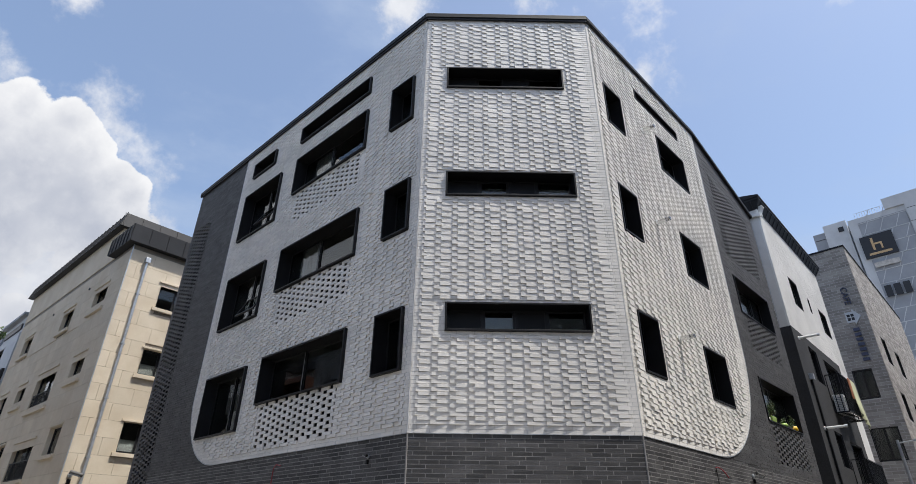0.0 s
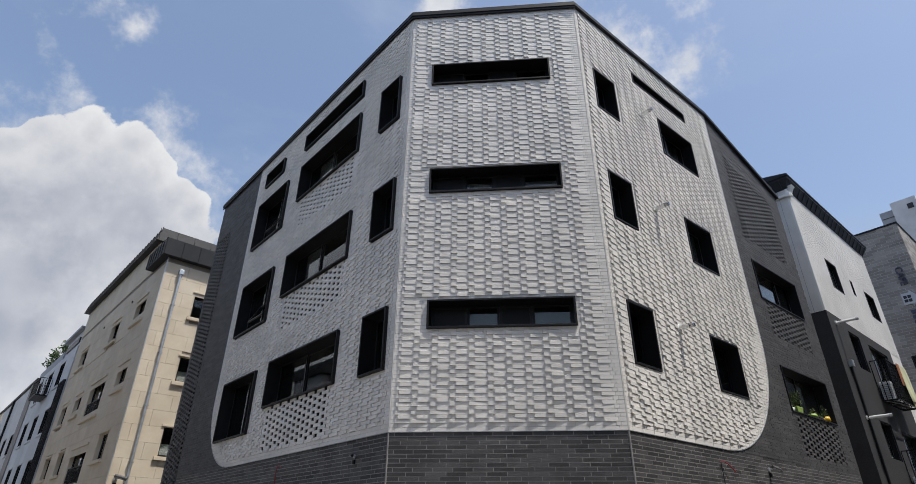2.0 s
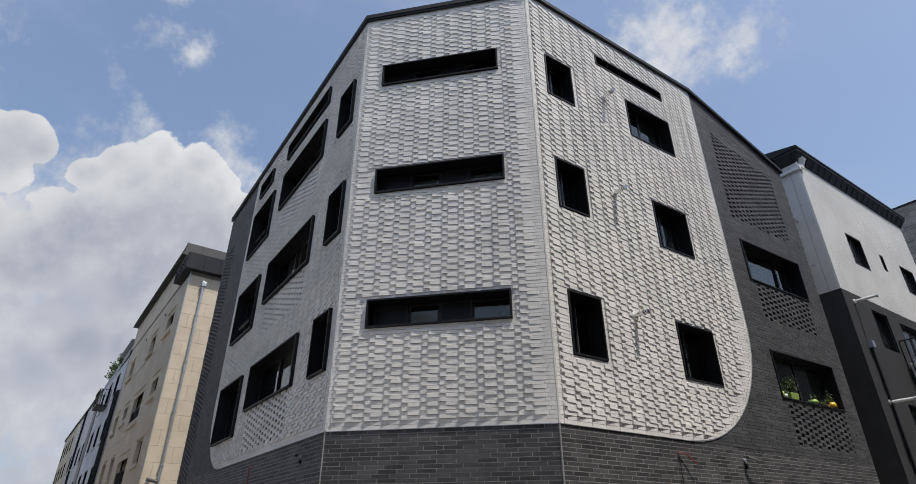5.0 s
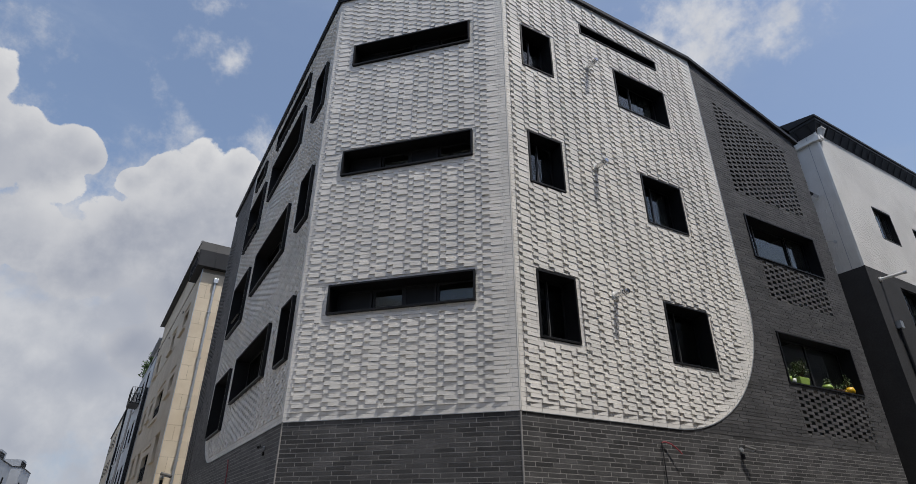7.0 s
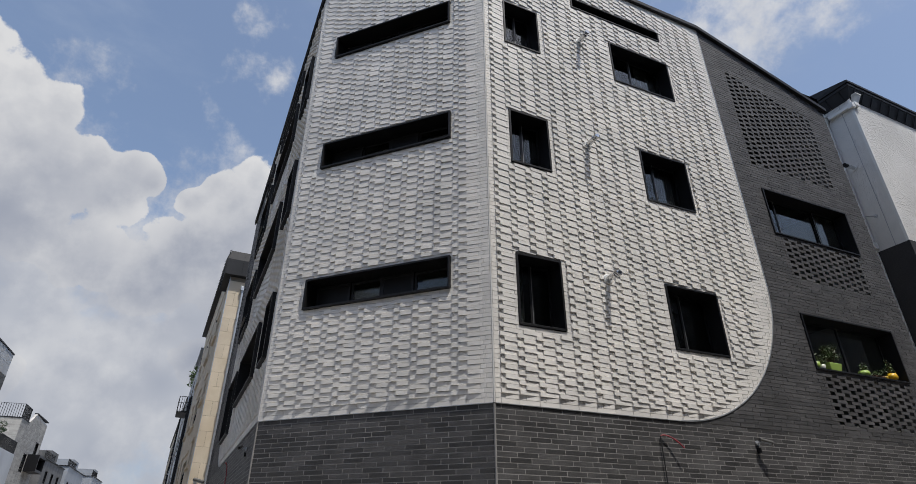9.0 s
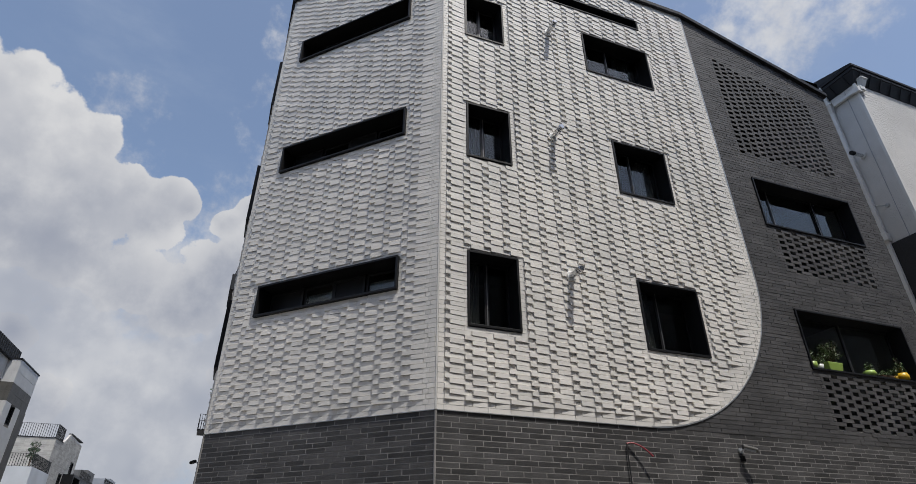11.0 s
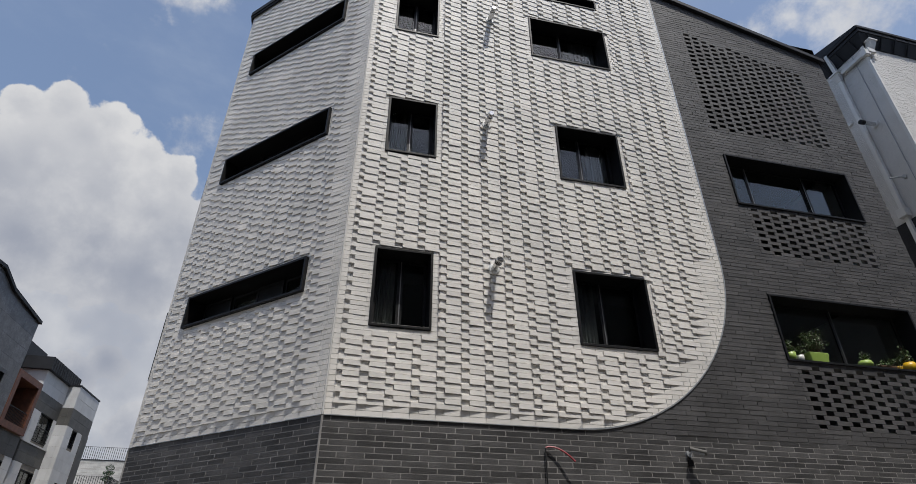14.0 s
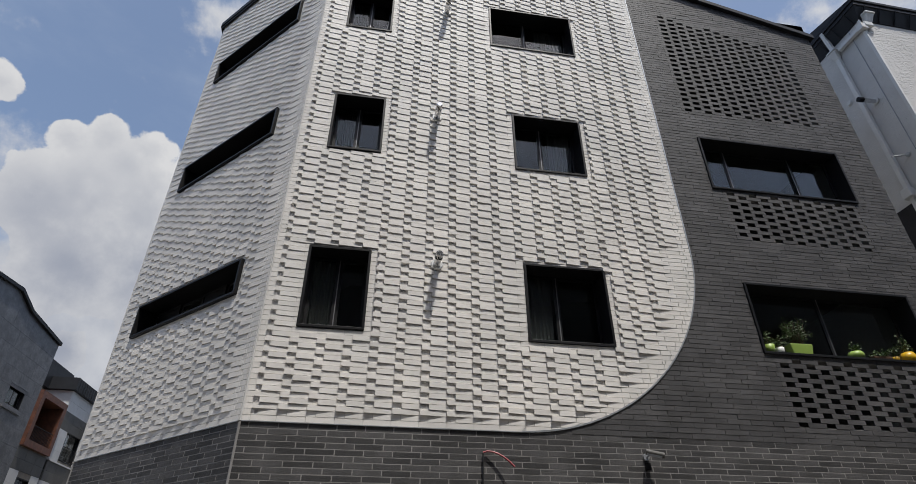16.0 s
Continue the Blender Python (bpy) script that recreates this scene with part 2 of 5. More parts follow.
SIGN_BLUE = mat("slate_sign_letter", (0.05, 0.06, 0.11), 0.5, vary=0.05)
# black of the signs, also used for sheets that stand in for shade
SIGN_SHADE_BLACK = mat("black_sign_and_shade", (0.015, 0.015, 0.018), 0.4, vary=0.05)
SIGN_GOLD = mat("pale_gold_sign", (0.55, 0.38, 0.2), 0.5, vary=0.05)
NUMBER_GREY = mat("dark_sign_bar", (0.06, 0.06, 0.065), 0.6, vary=0.05)

# ---- mesh helpers ----
WORLD_OF = {}
QUADS = ((0, 3, 2, 1), (4, 5, 6, 7), (0, 1, 5, 4), (1, 2, 6, 5), (2, 3, 7, 6), (3, 0, 4, 7))


class Buf:
    def __init__(self):
        self.v, self.f = [], []

    def hexa(self, pts, skip=()):
        n = len(self.v)
        self.v += pts
        self.f += [tuple(n + i for i in q) for k, q in enumerate(QUADS) if k not in skip]

    def box(self, x0, x1, y0, y1, z0, z1):
        self.hexa([(x0, y0, z0), (x1, y0, z0), (x1, y1, z0), (x0, y1, z0), (x0, y0, z1), (x1, y0, z1), (x1, y1, z1), (x0, y1, z1)])
        return self

    def ring(self, x0, x1, z0, z1, y0, y1, w):
        self.box(x0, x0 + w, y0, y1, z0, z1)
        self.box(x1 - w, x1, y0, y1, z0, z1)
        self.box(x0 + w, x1 - w, y0, y1, z0, z0 + w)
        self.box(x0 + w, x1 - w, y0, y1, z1 - w, z1)
        return self

    def quad(self, *pts):
        n = len(self.v)
        self.v += pts
        self.f.append(tuple(range(n, n + len(pts))))

    def tube(self, p, q, r0, r1=None, n=12, caps=True):
        r1 = r0 if r1 is None else r1
        p, q = Vector(p), Vector(q)
        m = (q - p).to_track_quat("Z", "Y").to_matrix()
        k = len(self.v)
        for c, r in ((p, r0), (q, r1)):
            for i in range(n):
                a = 2 * math.pi * i / n
                self.v.append(tuple(c + m @ Vector((r * math.cos(a), r * math.sin(a), 0))))
        for i in range(n):
            j = (i + 1) % n
            self.f.append((k + i, k + j, k + n + j, k + n + i))
        if caps:
            self.f.append(tuple(k + n - 1 - i for i in range(n)))
            self.f.append(tuple(k + n + i for i in range(n)))
        return self

    def mesh(self, name, material):
        me = bpy.data.meshes.new(name)
        me.from_pydata(self.v, [], self.f)
        if material:
            me.materials.append(material)
        me.update()
        return me


def thing(name, x, y, z=0.0, label="", category="", group="", kind="", rz=0.0):
    ob = new(name)
    ob.empty_display_size = 0.2
    m = pose(x, y, z, 0, 0, rz)
    ob.matrix_basis = m
    WORLD_OF[ob] = m
    return tagged(ob, label, category, group, kind)


def solo(name, data, material, m=Matrix(), label="", category="", group="", kind="", bevel=0.0):
    me = data.mesh(name, material) if isinstance(data, Buf) else data
    ob = new(name, me)
    ob.matrix_basis = m
    WORLD_OF[ob] = m.copy()
    if bevel:
        soften(ob, bevel)
    return tagged(ob, label, category, group, kind)


def soften(ob, width):
    mod = ob.modifiers.new("bevel", "BEVEL")
    mod.width, mod.segments, mod.limit_method = width, 2, "ANGLE"
    return ob


def part(name, data, material, parent, m=None, label="", kind="", bevel=0.0):
    """One mesh under a thing or a part; m is its pose in the world."""
    me = data.mesh(name, material) if isinstance(data, Buf) else data
    ob = new(name, me)
    m = WORLD_OF[parent] if m is None else m
    ob.parent = parent
    ob.matrix_basis = WORLD_OF[parent].inverted() @ m
    WORLD_OF[ob] = m.copy()
    if bevel:
        soften(ob, bevel)
    return tagged(ob, label, "", "", kind)


def side(x, y, turn):
    """A wall's pose: local x runs to the viewer's right, local y goes into the wall."""
    return pose(x, y, 0, 0, 0, turn)


def wall_slab(parent, m, length, top, holes, material, thick=0.25, base=0.0, label="", breaks=(), name="wall"):
    """A wall with thickness and holes through it; top: height as a function of the run."""
    us = sorted({0.0, length, *breaks, *(h[0] for h in holes), *(h[1] for h in holes)})
    zs = sorted({base, *(h[2] for h in holes), *(h[3] for h in holes)})
    b = Buf()
    rows = len(zs)

    def z_at(j, u):
        return zs[j] if j < rows else top(u)

    def is_open(i, j):
        if i < 0 or j < 0 or i >= len(us) - 1 or j >= rows:
            return True
        u, z = (us[i] + us[i + 1]) / 2, (zs[j] + (zs[j + 1] if j + 1 < rows else zs[j] + 0.02)) / 2
        return any(h[0] < u < h[1] and h[2] < z < h[3] for h in holes)

    for i in range(len(us) - 1):
        for j in range(rows):
            if is_open(i, j):
                continue
            a, c = us[i], us[i + 1]
            p = [(a, z_at(j, a)), (c, z_at(j, c)), (c, z_at(j + 1, c)), (a, z_at(j + 1, a))]
            b.quad(*[(u, 0, z) for u, z in p])
            b.quad(*[(u, thick, z) for u, z in reversed(p)])
            if is_open(i - 1, j):
                b.quad((a, 0, p[0][1]), (a, 0, p[3][1]), (a, thick, p[3][1]), (a, thick, p[0][1]))
            if is_open(i + 1, j):
                b.quad((c, 0, p[1][1]), (c, thick, p[1][1]), (c, thick, p[2][1]), (c, 0, p[2][1]))
            if is_open(i, j - 1):
                b.quad((a, 0, p[0][1]), (a, thick, p[0][1]), (c, thick, p[1][1]), (c, 0, p[1][1]))
            if is_open(i, j + 1):
                b.quad((a, 0, p[3][1]), (c, 0, p[2][1]), (c, thick, p[2][1]), (a, thick, p[3][1]))
    return part(name, b, material, parent, m, label)


def cut(lo, hi, blocks):
    """The stretches of [lo, hi] outside the blocks."""
    out, at = [], lo
    for a, c in sorted(blocks):
        if a > at:
            out.append((at, min(a, hi)))
        at = max(at, c)
        if at >= hi:
            break
    if at < hi:
        out.append((at, hi))
    return [(a, c) for a, c in out if c - a > 0.02]


def lay(parent, m, length, z0, top, holes, material, pitch, course, joint=0.009, proud=0.012, shift=(0.0, 0.5), keep=(0, 0, 0, 0), limit=300, name="brick", zone=None, jitter=0.0, bed=None):
    """Courses of bricks or tiles on a wall. Those inside keep (a stretch of the wall) are pieces of their own, the rest one joined part."""
    b, back, singles = Buf(), Buf(), []
    rnd = random.Random(7)
    k = 0
    z = z0
    while z + course * 0.6 < max(top(0.0), top(length)):
        zt, zb = z + course - joint, z
        spans = zone(zb, zt) if zone else [((0.0, 0.0), (length, length))]
        mid = (zb + zt) / 2
        blocks = [(h[0], h[1]) for h in holes if h[2] - 0.01 < mid < h[3] + 0.01]
        for (a0, a1), (c0, c1) in spans:
            for lo, hi in cut(min(a0, a1), max(c0, c1), blocks):
                first = math.floor((lo - shift[k % len(shift)] * pitch) / pitch)
                u = (first + shift[k % len(shift)]) * pitch
                if bed:
                    tall = min(top(lo), top(hi))
                    if zb < tall:
                        back.quad((lo, -0.001, zb - joint), (hi, -0.001, zb - joint), (hi, -0.001, min(zt, tall)), (lo, -0.001, min(zt, tall)))
                while u < hi:
                    wide = pitch * (0.93 + 0.14 * rnd.random()) if bed else pitch
                    x0, x1 = max(u, lo), min(u + wide - (joint * 0.7 if bed else joint), hi)
                    u += wide
                    if x1 - x0 < 0.025 or mid > top((x0 + x1) / 2) - 0.02:
                        continue
                    e = -proud - rnd.random() * jitter
                    f = e + (rnd.random() - 0.5) * jitter if bed else e
                    whole = not bed and x1 - x0 > pitch - joint - 0.001
                    if whole and len(singles) < limit and keep[0] < x0 and x1 < keep[1] and keep[2] < zb and zt < keep[3]:
                        singles.append((x0, zb, e))
                        continue
                    xa, xb, xc, xd = x0, x1, x1, x0
                    if x0 <= min(a0, a1) + 1e-6 and a0 != a1:
                        xa, xd = a0, a1
                    if x1 >= max(c0, c1) - 1e-6 and c0 != c1:
                        xb, xc = c0, c1
                    if xb - xa < 0.004 or xc - xd < 0.004:
                        xa, xd = min(xa, xb - 0.004), min(xd, xc - 0.004)
                    sag = rnd.gauss(0, 0.0016) if bed else 0.0
                    b.hexa([(xa, e, zb + sag), (xb, f, zb), (xb, 0.0, zb), (xa, 0.0, zb), (xd, e, zt + sag), (xc, f, zt), (xc, 0.0, zt), (xd, 0.0, zt)], skip=(4,))
        k += 1
        z += course
    if b.v:
        part({"brick": "brickwork", "stone_panel": "stone_cladding", "split_tile": "tile_cladding", "panel": "panel_cladding"}[name], b, material, parent, m, kind="stuff")
    if back.v:
        part("mortar", back, bed, parent, m, kind="stuff")
    if singles:
        one = Buf()
        one.hexa([(0, 0, 0), (pitch - joint, 0, 0), (pitch - joint, proud + jitter, 0), (0, proud + jitter, 0), (0, 0, course - joint), (pitch - joint, 0, course - joint), (pitch - joint, proud + jitter, course - joint), (0, proud + jitter, course - joint)])
        me = one.mesh(name, material)
        for x0, zb, e in singles:
            part(name, me, material, parent, m @ Matrix.Translation((x0, e, zb)))


def window(parent, m, u0, u1, z0, z1, splits=(0.5,), proud=0.075, deep=0.32, rim=0.035, frame_mat=None, solid=(), sash_label="", slim=False):
    """A framed window in a wall hole: surround, sashes, mullions and panes."""
    frame_mat = frame_mat or BLACK_METAL
    ring = Buf().ring(u0 - 0.012, u1 + 0.012, z0 - 0.012, z1 + 0.012, -proud, deep, rim)
    w = part("window", ring, frame_mat, parent, m, "black metal framed window", bevel=0.004)
    a, c, lo, hi = u0 + rim - 0.012, u1 - rim + 0.012, z0 + rim - 0.012, z1 - rim + 0.012
    edges = [a] + [a + (c - a) * s for s in splits] + [c]
    for x in edges[1:-1] if slim else ():
        part("mullion", Buf().box(x - 0.007, x + 0.007, deep - 0.079, deep - 0.0755, lo + 0.02, hi - 0.02), MULLION, w, m, "thin grey metal mullion")
    for i in range(len(edges) - 1):
        x0, x1 = edges[i], edges[i + 1]
        back = deep - 0.075 + (0.03 if i % 2 else 0.0)
        s = part("sash", Buf().ring(x0 + 0.001, x1 - 0.001, lo + 0.001, hi - 0.001, back, back + 0.028, 0.042), SASH, w, m, sash_label)
        if i in solid:
            part("panel", Buf().box(x0 + 0.038, x1 - 0.038, back + 0.011, back + 0.017, lo + 0.038, hi - 0.038), BLACK_METAL, w, m, "black infill panel")
            continue
        p = part("pane", Buf().box(x0 + 0.038, x1 - 0.038, back + 0.011, back + 0.017, lo + 0.038, hi - 0.038), GLASS, w, m)
        p.visible_shadow = False
    return w


# ---- the ground ----
# out of view, serves as a reflector below the walls
g = Buf()
g.quad((-1500, -1500, 0), (1500, -1500, 0), (1500, 1500, 0), (-1500, 1500, 0))
solo("ground", g, GROUND_BOUNCE, label="street ground out of view, pale to bounce light", category="ground", kind="structure")

# ---- the corner building ----
XR, YL, CF = -4.055, 6.615, 13.39
FAR_X, FAR_Y = -18.72, 19.48
TURN_L = 1.5
R2 = math.sqrt(2)
CORNER_L = (YL - CF, YL)
CORNER_R = (XR, XR + CF)
LEN_F = (CORNER_R[0] - CORNER_L[0]) * R2
LEN_R, LEN_L = FAR_Y - CORNER_R[1], CORNER_L[0] - FAR_X
BAND, ROOF, EAVE_END = 3.21, 13.02, 11.80
COURSE, PITCH = 0.0672, 0.32
OPEN_PITCH = 0.40
M_R, M_F = side(*CORNER_R, 90), side(*CORNER_L, 45)
END_L = (CORNER_L[0] - LEN_L * math.cos(radians(TURN_L)), YL - LEN_L * math.sin(radians(TURN_L)))
M_L = side(*END_L, TURN_L)
KINK = 15.32 - CORNER_R[1]


def top_r(u):
    return ROOF if u < KINK else ROOF + (EAVE_END - ROOF) * (u - KINK) / (LEN_R - KINK)


def top_flat(u):
    return ROOF


def on_r(y0, y1, z0, z1):
    return (y0 - CORNER_R[1], y1 - CORNER_R[1], z0, z1)


def on_l(x0, x1, z0, z1):
    return (x0 - FAR_X, x1 - FAR_X, z0, z1)


WIN_R = [on_r(9.78, 10.58, 4.37, 5.52), on_r(9.79, 10.58, 7.28, 8.41), on_r(9.78, 10.56, 10.12, 11.26),
         on_r(12.72, 13.89, 4.36, 5.51), on_r(12.70, 13.86, 7.24, 8.40), on_r(12.39, 14.00, 10.13, 11.22),
         on_r(11.50, 13.94, 11.93, 12.22), on_r(16.08, 18.82, 4.41, 5.50), on_r(16.06, 18.76, 7.29, 8.40)]
SPLIT_R = [(0.5,), (0.5,), (0.5,), (0.45,), (0.45,), (0.45,), (0.25, 0.5, 0.75), (0.5,), (0.22, 0.7)]


def coursed(h):
    """Screen openings start and end on a course."""
    return (h[0], h[1], BAND + round((h[2] - BAND) / COURSE) * COURSE - 0.001, BAND + round((h[3] - BAND) / COURSE) * COURSE - 0.001)


LAT_R = [coursed(h) for h in (on_r(15.92, 18.75, 9.05, 11.82), on_r(16.22, 18.70, 6.33, 7.26), on_r(16.20, 18.75, 3.44, 4.38))]
WIN_F = [(0.58, 3.20, 4.96, 5.48), (0.54, 3.18, 7.82, 8.38), (0.51, 3.14, 10.72, 11.30)]
SPLIT_F = [(0.26, 0.49, 0.72)] * 3
WIN_L = [on_l(-7.78, -7.01, 4.29, 5.45), on_l(-7.80, -7.04, 7.13, 8.34), on_l(-7.84, -7.09, 10.02, 11.25),
         on_l(-11.90, -8.72, 4.36, 5.44), on_l(-11.92, -8.74, 7.14, 8.31), on_l(-11.92, -8.77, 10.05, 11.22),
         on_l(-14.68, -12.66, 3.88, 5.39), on_l(-14.73, -12.70, 6.73, 8.29), on_l(-14.78, -12.74, 9.57, 11.18),
         on_l(-11.92, -8.79, 11.83, 12.34), on_l(-14.60, -13.33, 11.82, 12.34)]
SPLIT_L = [(0.5,), (0.5,), (0.5,), (0.42,), (0.42,), (0.42,), (0.5,), (0.5,), (0.5,), (0.5,), (0.5,)]
LAT_L = [coursed(h) for h in (on_l(-11.78, -8.86, 3.44, 4.36), on_l(-11.78, -8.86, 6.25, 7.12), on_l(-11.78, -8.95, 9.15, 10.03))]
DARK_LAT_L = [coursed(on_l(-18.56, -17.3, 2.2, 11.4))]

ARC_R = (12.54 - CORNER_R[1], 6.01, 2.80)
ARC_L = (-13.50 - FAR_X, 5.05, 1.84)


def edge_r(z):
    """Where the white brick ends on the sunny wall."""
    c, h, r = ARC_R
    return c + r if z >= h else c + math.sqrt(max(0.0, r * r - (h - z) ** 2))


def edge_l(z):
    c, h, r = ARC_L
    return c - r if z >= h else c - math.sqrt(max(0.0, r * r - (h - z) ** 2))


house = thing("brick_building", -11.5, 13.0, 0, "five-storey corner building of white relief brick and charcoal brick", "building")


def relief(parent, m, length, top, holes, lattices, span, keep, limit, phase=0.0, stack=0.0, flip=False):
    """White bricks, each turned so that its near end stands out, with flat borders; stack: a last brick of one length in every course."""
    b, mortar, singles = Buf(), Buf(), []
    rnd = random.Random(3)
    out = 0.031
    k, z = 0, BAND
    while z + COURSE * 0.6 < max(top(0.0), top(length)):
        zb, zt = z, z + COURSE - 0.008
        mid = (zb + zt) / 2
        (a0, a1), (c0, c1) = span(zb, zt)
        lo, hi = min(a0, a1), max(c0, c1)
        blocks = [(h[0], h[1]) for h in holes if h[2] - 0.01 < mid < h[3] + 0.01]
        gaps = [h for h in lattices if h[2] < mid < h[3]]
        rims = [(h[0] - 0.09, h[1] + 0.09) for h in holes if h[2] - COURSE * 1.05 < mid < h[3] + COURSE * 1.05]
        starts, ends = [c for a, c in blocks], [a for a, c in blocks]
        last = z + 3 * COURSE > top((lo + hi) / 2)
        for s0, s1 in cut(lo, hi, blocks + [(h[0], h[1]) for h in gaps]):
            p = ((a0 if s0 == lo else s0), (c0 if s1 == hi else s1), (c1 if s1 == hi else s1), (a1 if s0 == lo else s0))
            mortar.quad((p[0], -0.008, zb - 0.008), (p[1], -0.008, zb - 0.008), (p[2], -0.008, zt + 0.001), (p[3], -0.008, zt + 0.001))
            step = 0.02 if k % 2 else -0.015
            left = 0.105 + step if s0 == lo else (0.10 + step if s0 in starts else 0.0)
            right = 0.105 - step if s1 == hi else (0.10 - step if s1 in ends and stack else 0.0)
            cells = []
            if left and s1 - s0 > left:
                cells.append((s0, s0 + left - 0.006, True))
            inner0, inner1 = s0 + left, s1 - right
            tail = inner1 - stack if stack and k % 2 == 0 and s1 == hi and hi > length - 0.1 else None
            body_end = inner1 if tail is None else max(inner0, tail)
            u = (math.floor(s0 / PITCH) - 2 + (k % 2) / 3.0) * PITCH + 0.10 - phase
            while u < body_end:
                x0, x1 = max(u, inner0), min(u + PITCH - 0.007, body_end - 0.006)
                u += PITCH
                if x1 - x0 > 0.03:
                    cells.append((x0, x1, bool(stack) and k % 2 == 1 and s1 == hi and hi > length - 0.1 and x0 > inner1 - stack - 0.05))
            if tail is not None and inner1 - body_end > 0.05:
                cells.append((body_end, inner1 - 0.006, False))
            if right and s1 - s0 > left + right:
                cells.append((s1 - right, s1, True))
            for x0, x1, edge in cells:
                mx = (x0 + x1) / 2
                if mid > top(mx) - 0.03:
                    continue
                whole = abs(x1 - x0 - PITCH + 0.007) < 0.001
                slanted = a0 != a1 and x0 - lo < 0.2 or c0 != c1 and hi - x1 < 0.2
                flat = edge or k < 2 or last or slanted or x1 - x0 < 0.07 or any(r0 < mx < r1 for r0, r1 in rims)
                dl = 0.012 + (0.003 * rnd.random() if flat else out * min(1.0, 0.25 + 0.75 * (x1 - x0) / PITCH) * (0.80 + 0.36 * rnd.random()))
                dr = 0.011 + 0.003 * rnd.random()
                if whole and not flat and len(singles) < limit and keep[0] < x0 and x1 < keep[1] and keep[2] < zb and zt < keep[3]:
                    singles.append((x0, zb))
                    continue
                xa, xb, xc, xd = x0, x1, x1, x0
                zl = zr = zb
                # pieces along the swept edge are cut to it
                if c1 - c0 > 1e-4 and x1 > c0:
                    slope = (zt - zb) / (c1 - c0)
                    if x0 >= c0:
                        zl, zr = zb + (x0 - c0) * slope, zb + (x1 - c0) * slope - 0.002
                    else:
                        xb = c0
                if a0 - a1 > 1e-4 and x0 < a0:
                    slope = (zt - zb) / (a0 - a1)
                    if x1 <= a0:
                        zl, zr = zb + (a0 - x0) * slope - 0.002, zb + (a0 - x1) * slope
                    else:
                        xa = a0
                sag = 0.0012 * rnd.gauss(0, 1)
                if flip:
                    dl, dr = dr, dl
                b.hexa([(xa, -dl, zl + sag), (xb, -dr, zr), (xb, 0, zr), (xa, 0, zl), (xd, -dl, zt + sag), (xc, -dr, zt), (xc, 0, zt), (xd, 0, zt)], skip=(4,))
        for h in gaps:
            u = h[0] - (k % 2) * OPEN_PITCH * 0.5
            while u < h[1]:
                x0, x1 = max(u, h[0]), min(u + OPEN_PITCH * 0.68, h[1])
                u += OPEN_PITCH
                if x1 - x0 > 0.02:
                    b.box(x0, x1, -0.014, 0.012, zb - 0.002, zt + 0.002)
        k += 1
        z += COURSE
    part("brickwork", b, WHITE_BRICK, parent, m, "white turned relief bricks", "stuff")
    part("mortar", mortar, WHITE_MORTAR, parent, m, kind="stuff")
    if singles:
        w, h = PITCH - 0.007, COURSE - 0.008
        kinds = []
        for d in (0.80, 0.88, 0.96, 1.04, 1.14):
            one = Buf()
            q = 0.012 + out * d
            p, q = (0.0125, q) if flip else (q, 0.0125)
            one.hexa([(0, -p, 0), (w, -q, 0), (w, 0, 0), (0, 0, 0), (0, -p, h), (w, -q, h), (w, 0, h), (0, 0, h)])
            kinds.append(one.mesh("brick", WHITE_BRICK))
        for x0, zb in singles:
            part("brick", rnd.choice(kinds), WHITE_BRICK, parent, m @ Matrix.Translation((x0, 0, zb)))


def screen(parent, m, h, base_z=BAND, fill=0.66, deep=0.004):
    """An open brickwork screen: bricks with gaps between them, each course half a step on."""
    b = Buf()
    k, z = 0, base_z - 60 * COURSE
    while z < h[3]:
        mid = z + COURSE / 2
        if mid > h[2]:
            u = h[0] - (k % 2) * OPEN_PITCH * 0.5
            while u < h[1]:
                x0, x1 = max(u, h[0]), min(u + OPEN_PITCH * fill, h[1])
                u += OPEN_PITCH
                if x1 - x0 > 0.02:
                    b.box(x0, x1, -0.008, deep, z - 0.002, z + COURSE - 0.008)
        k += 1
        z += COURSE
    part("brick_screen", b, UPPER_BRICK, parent, m, "open charcoal brick screen", "stuff")


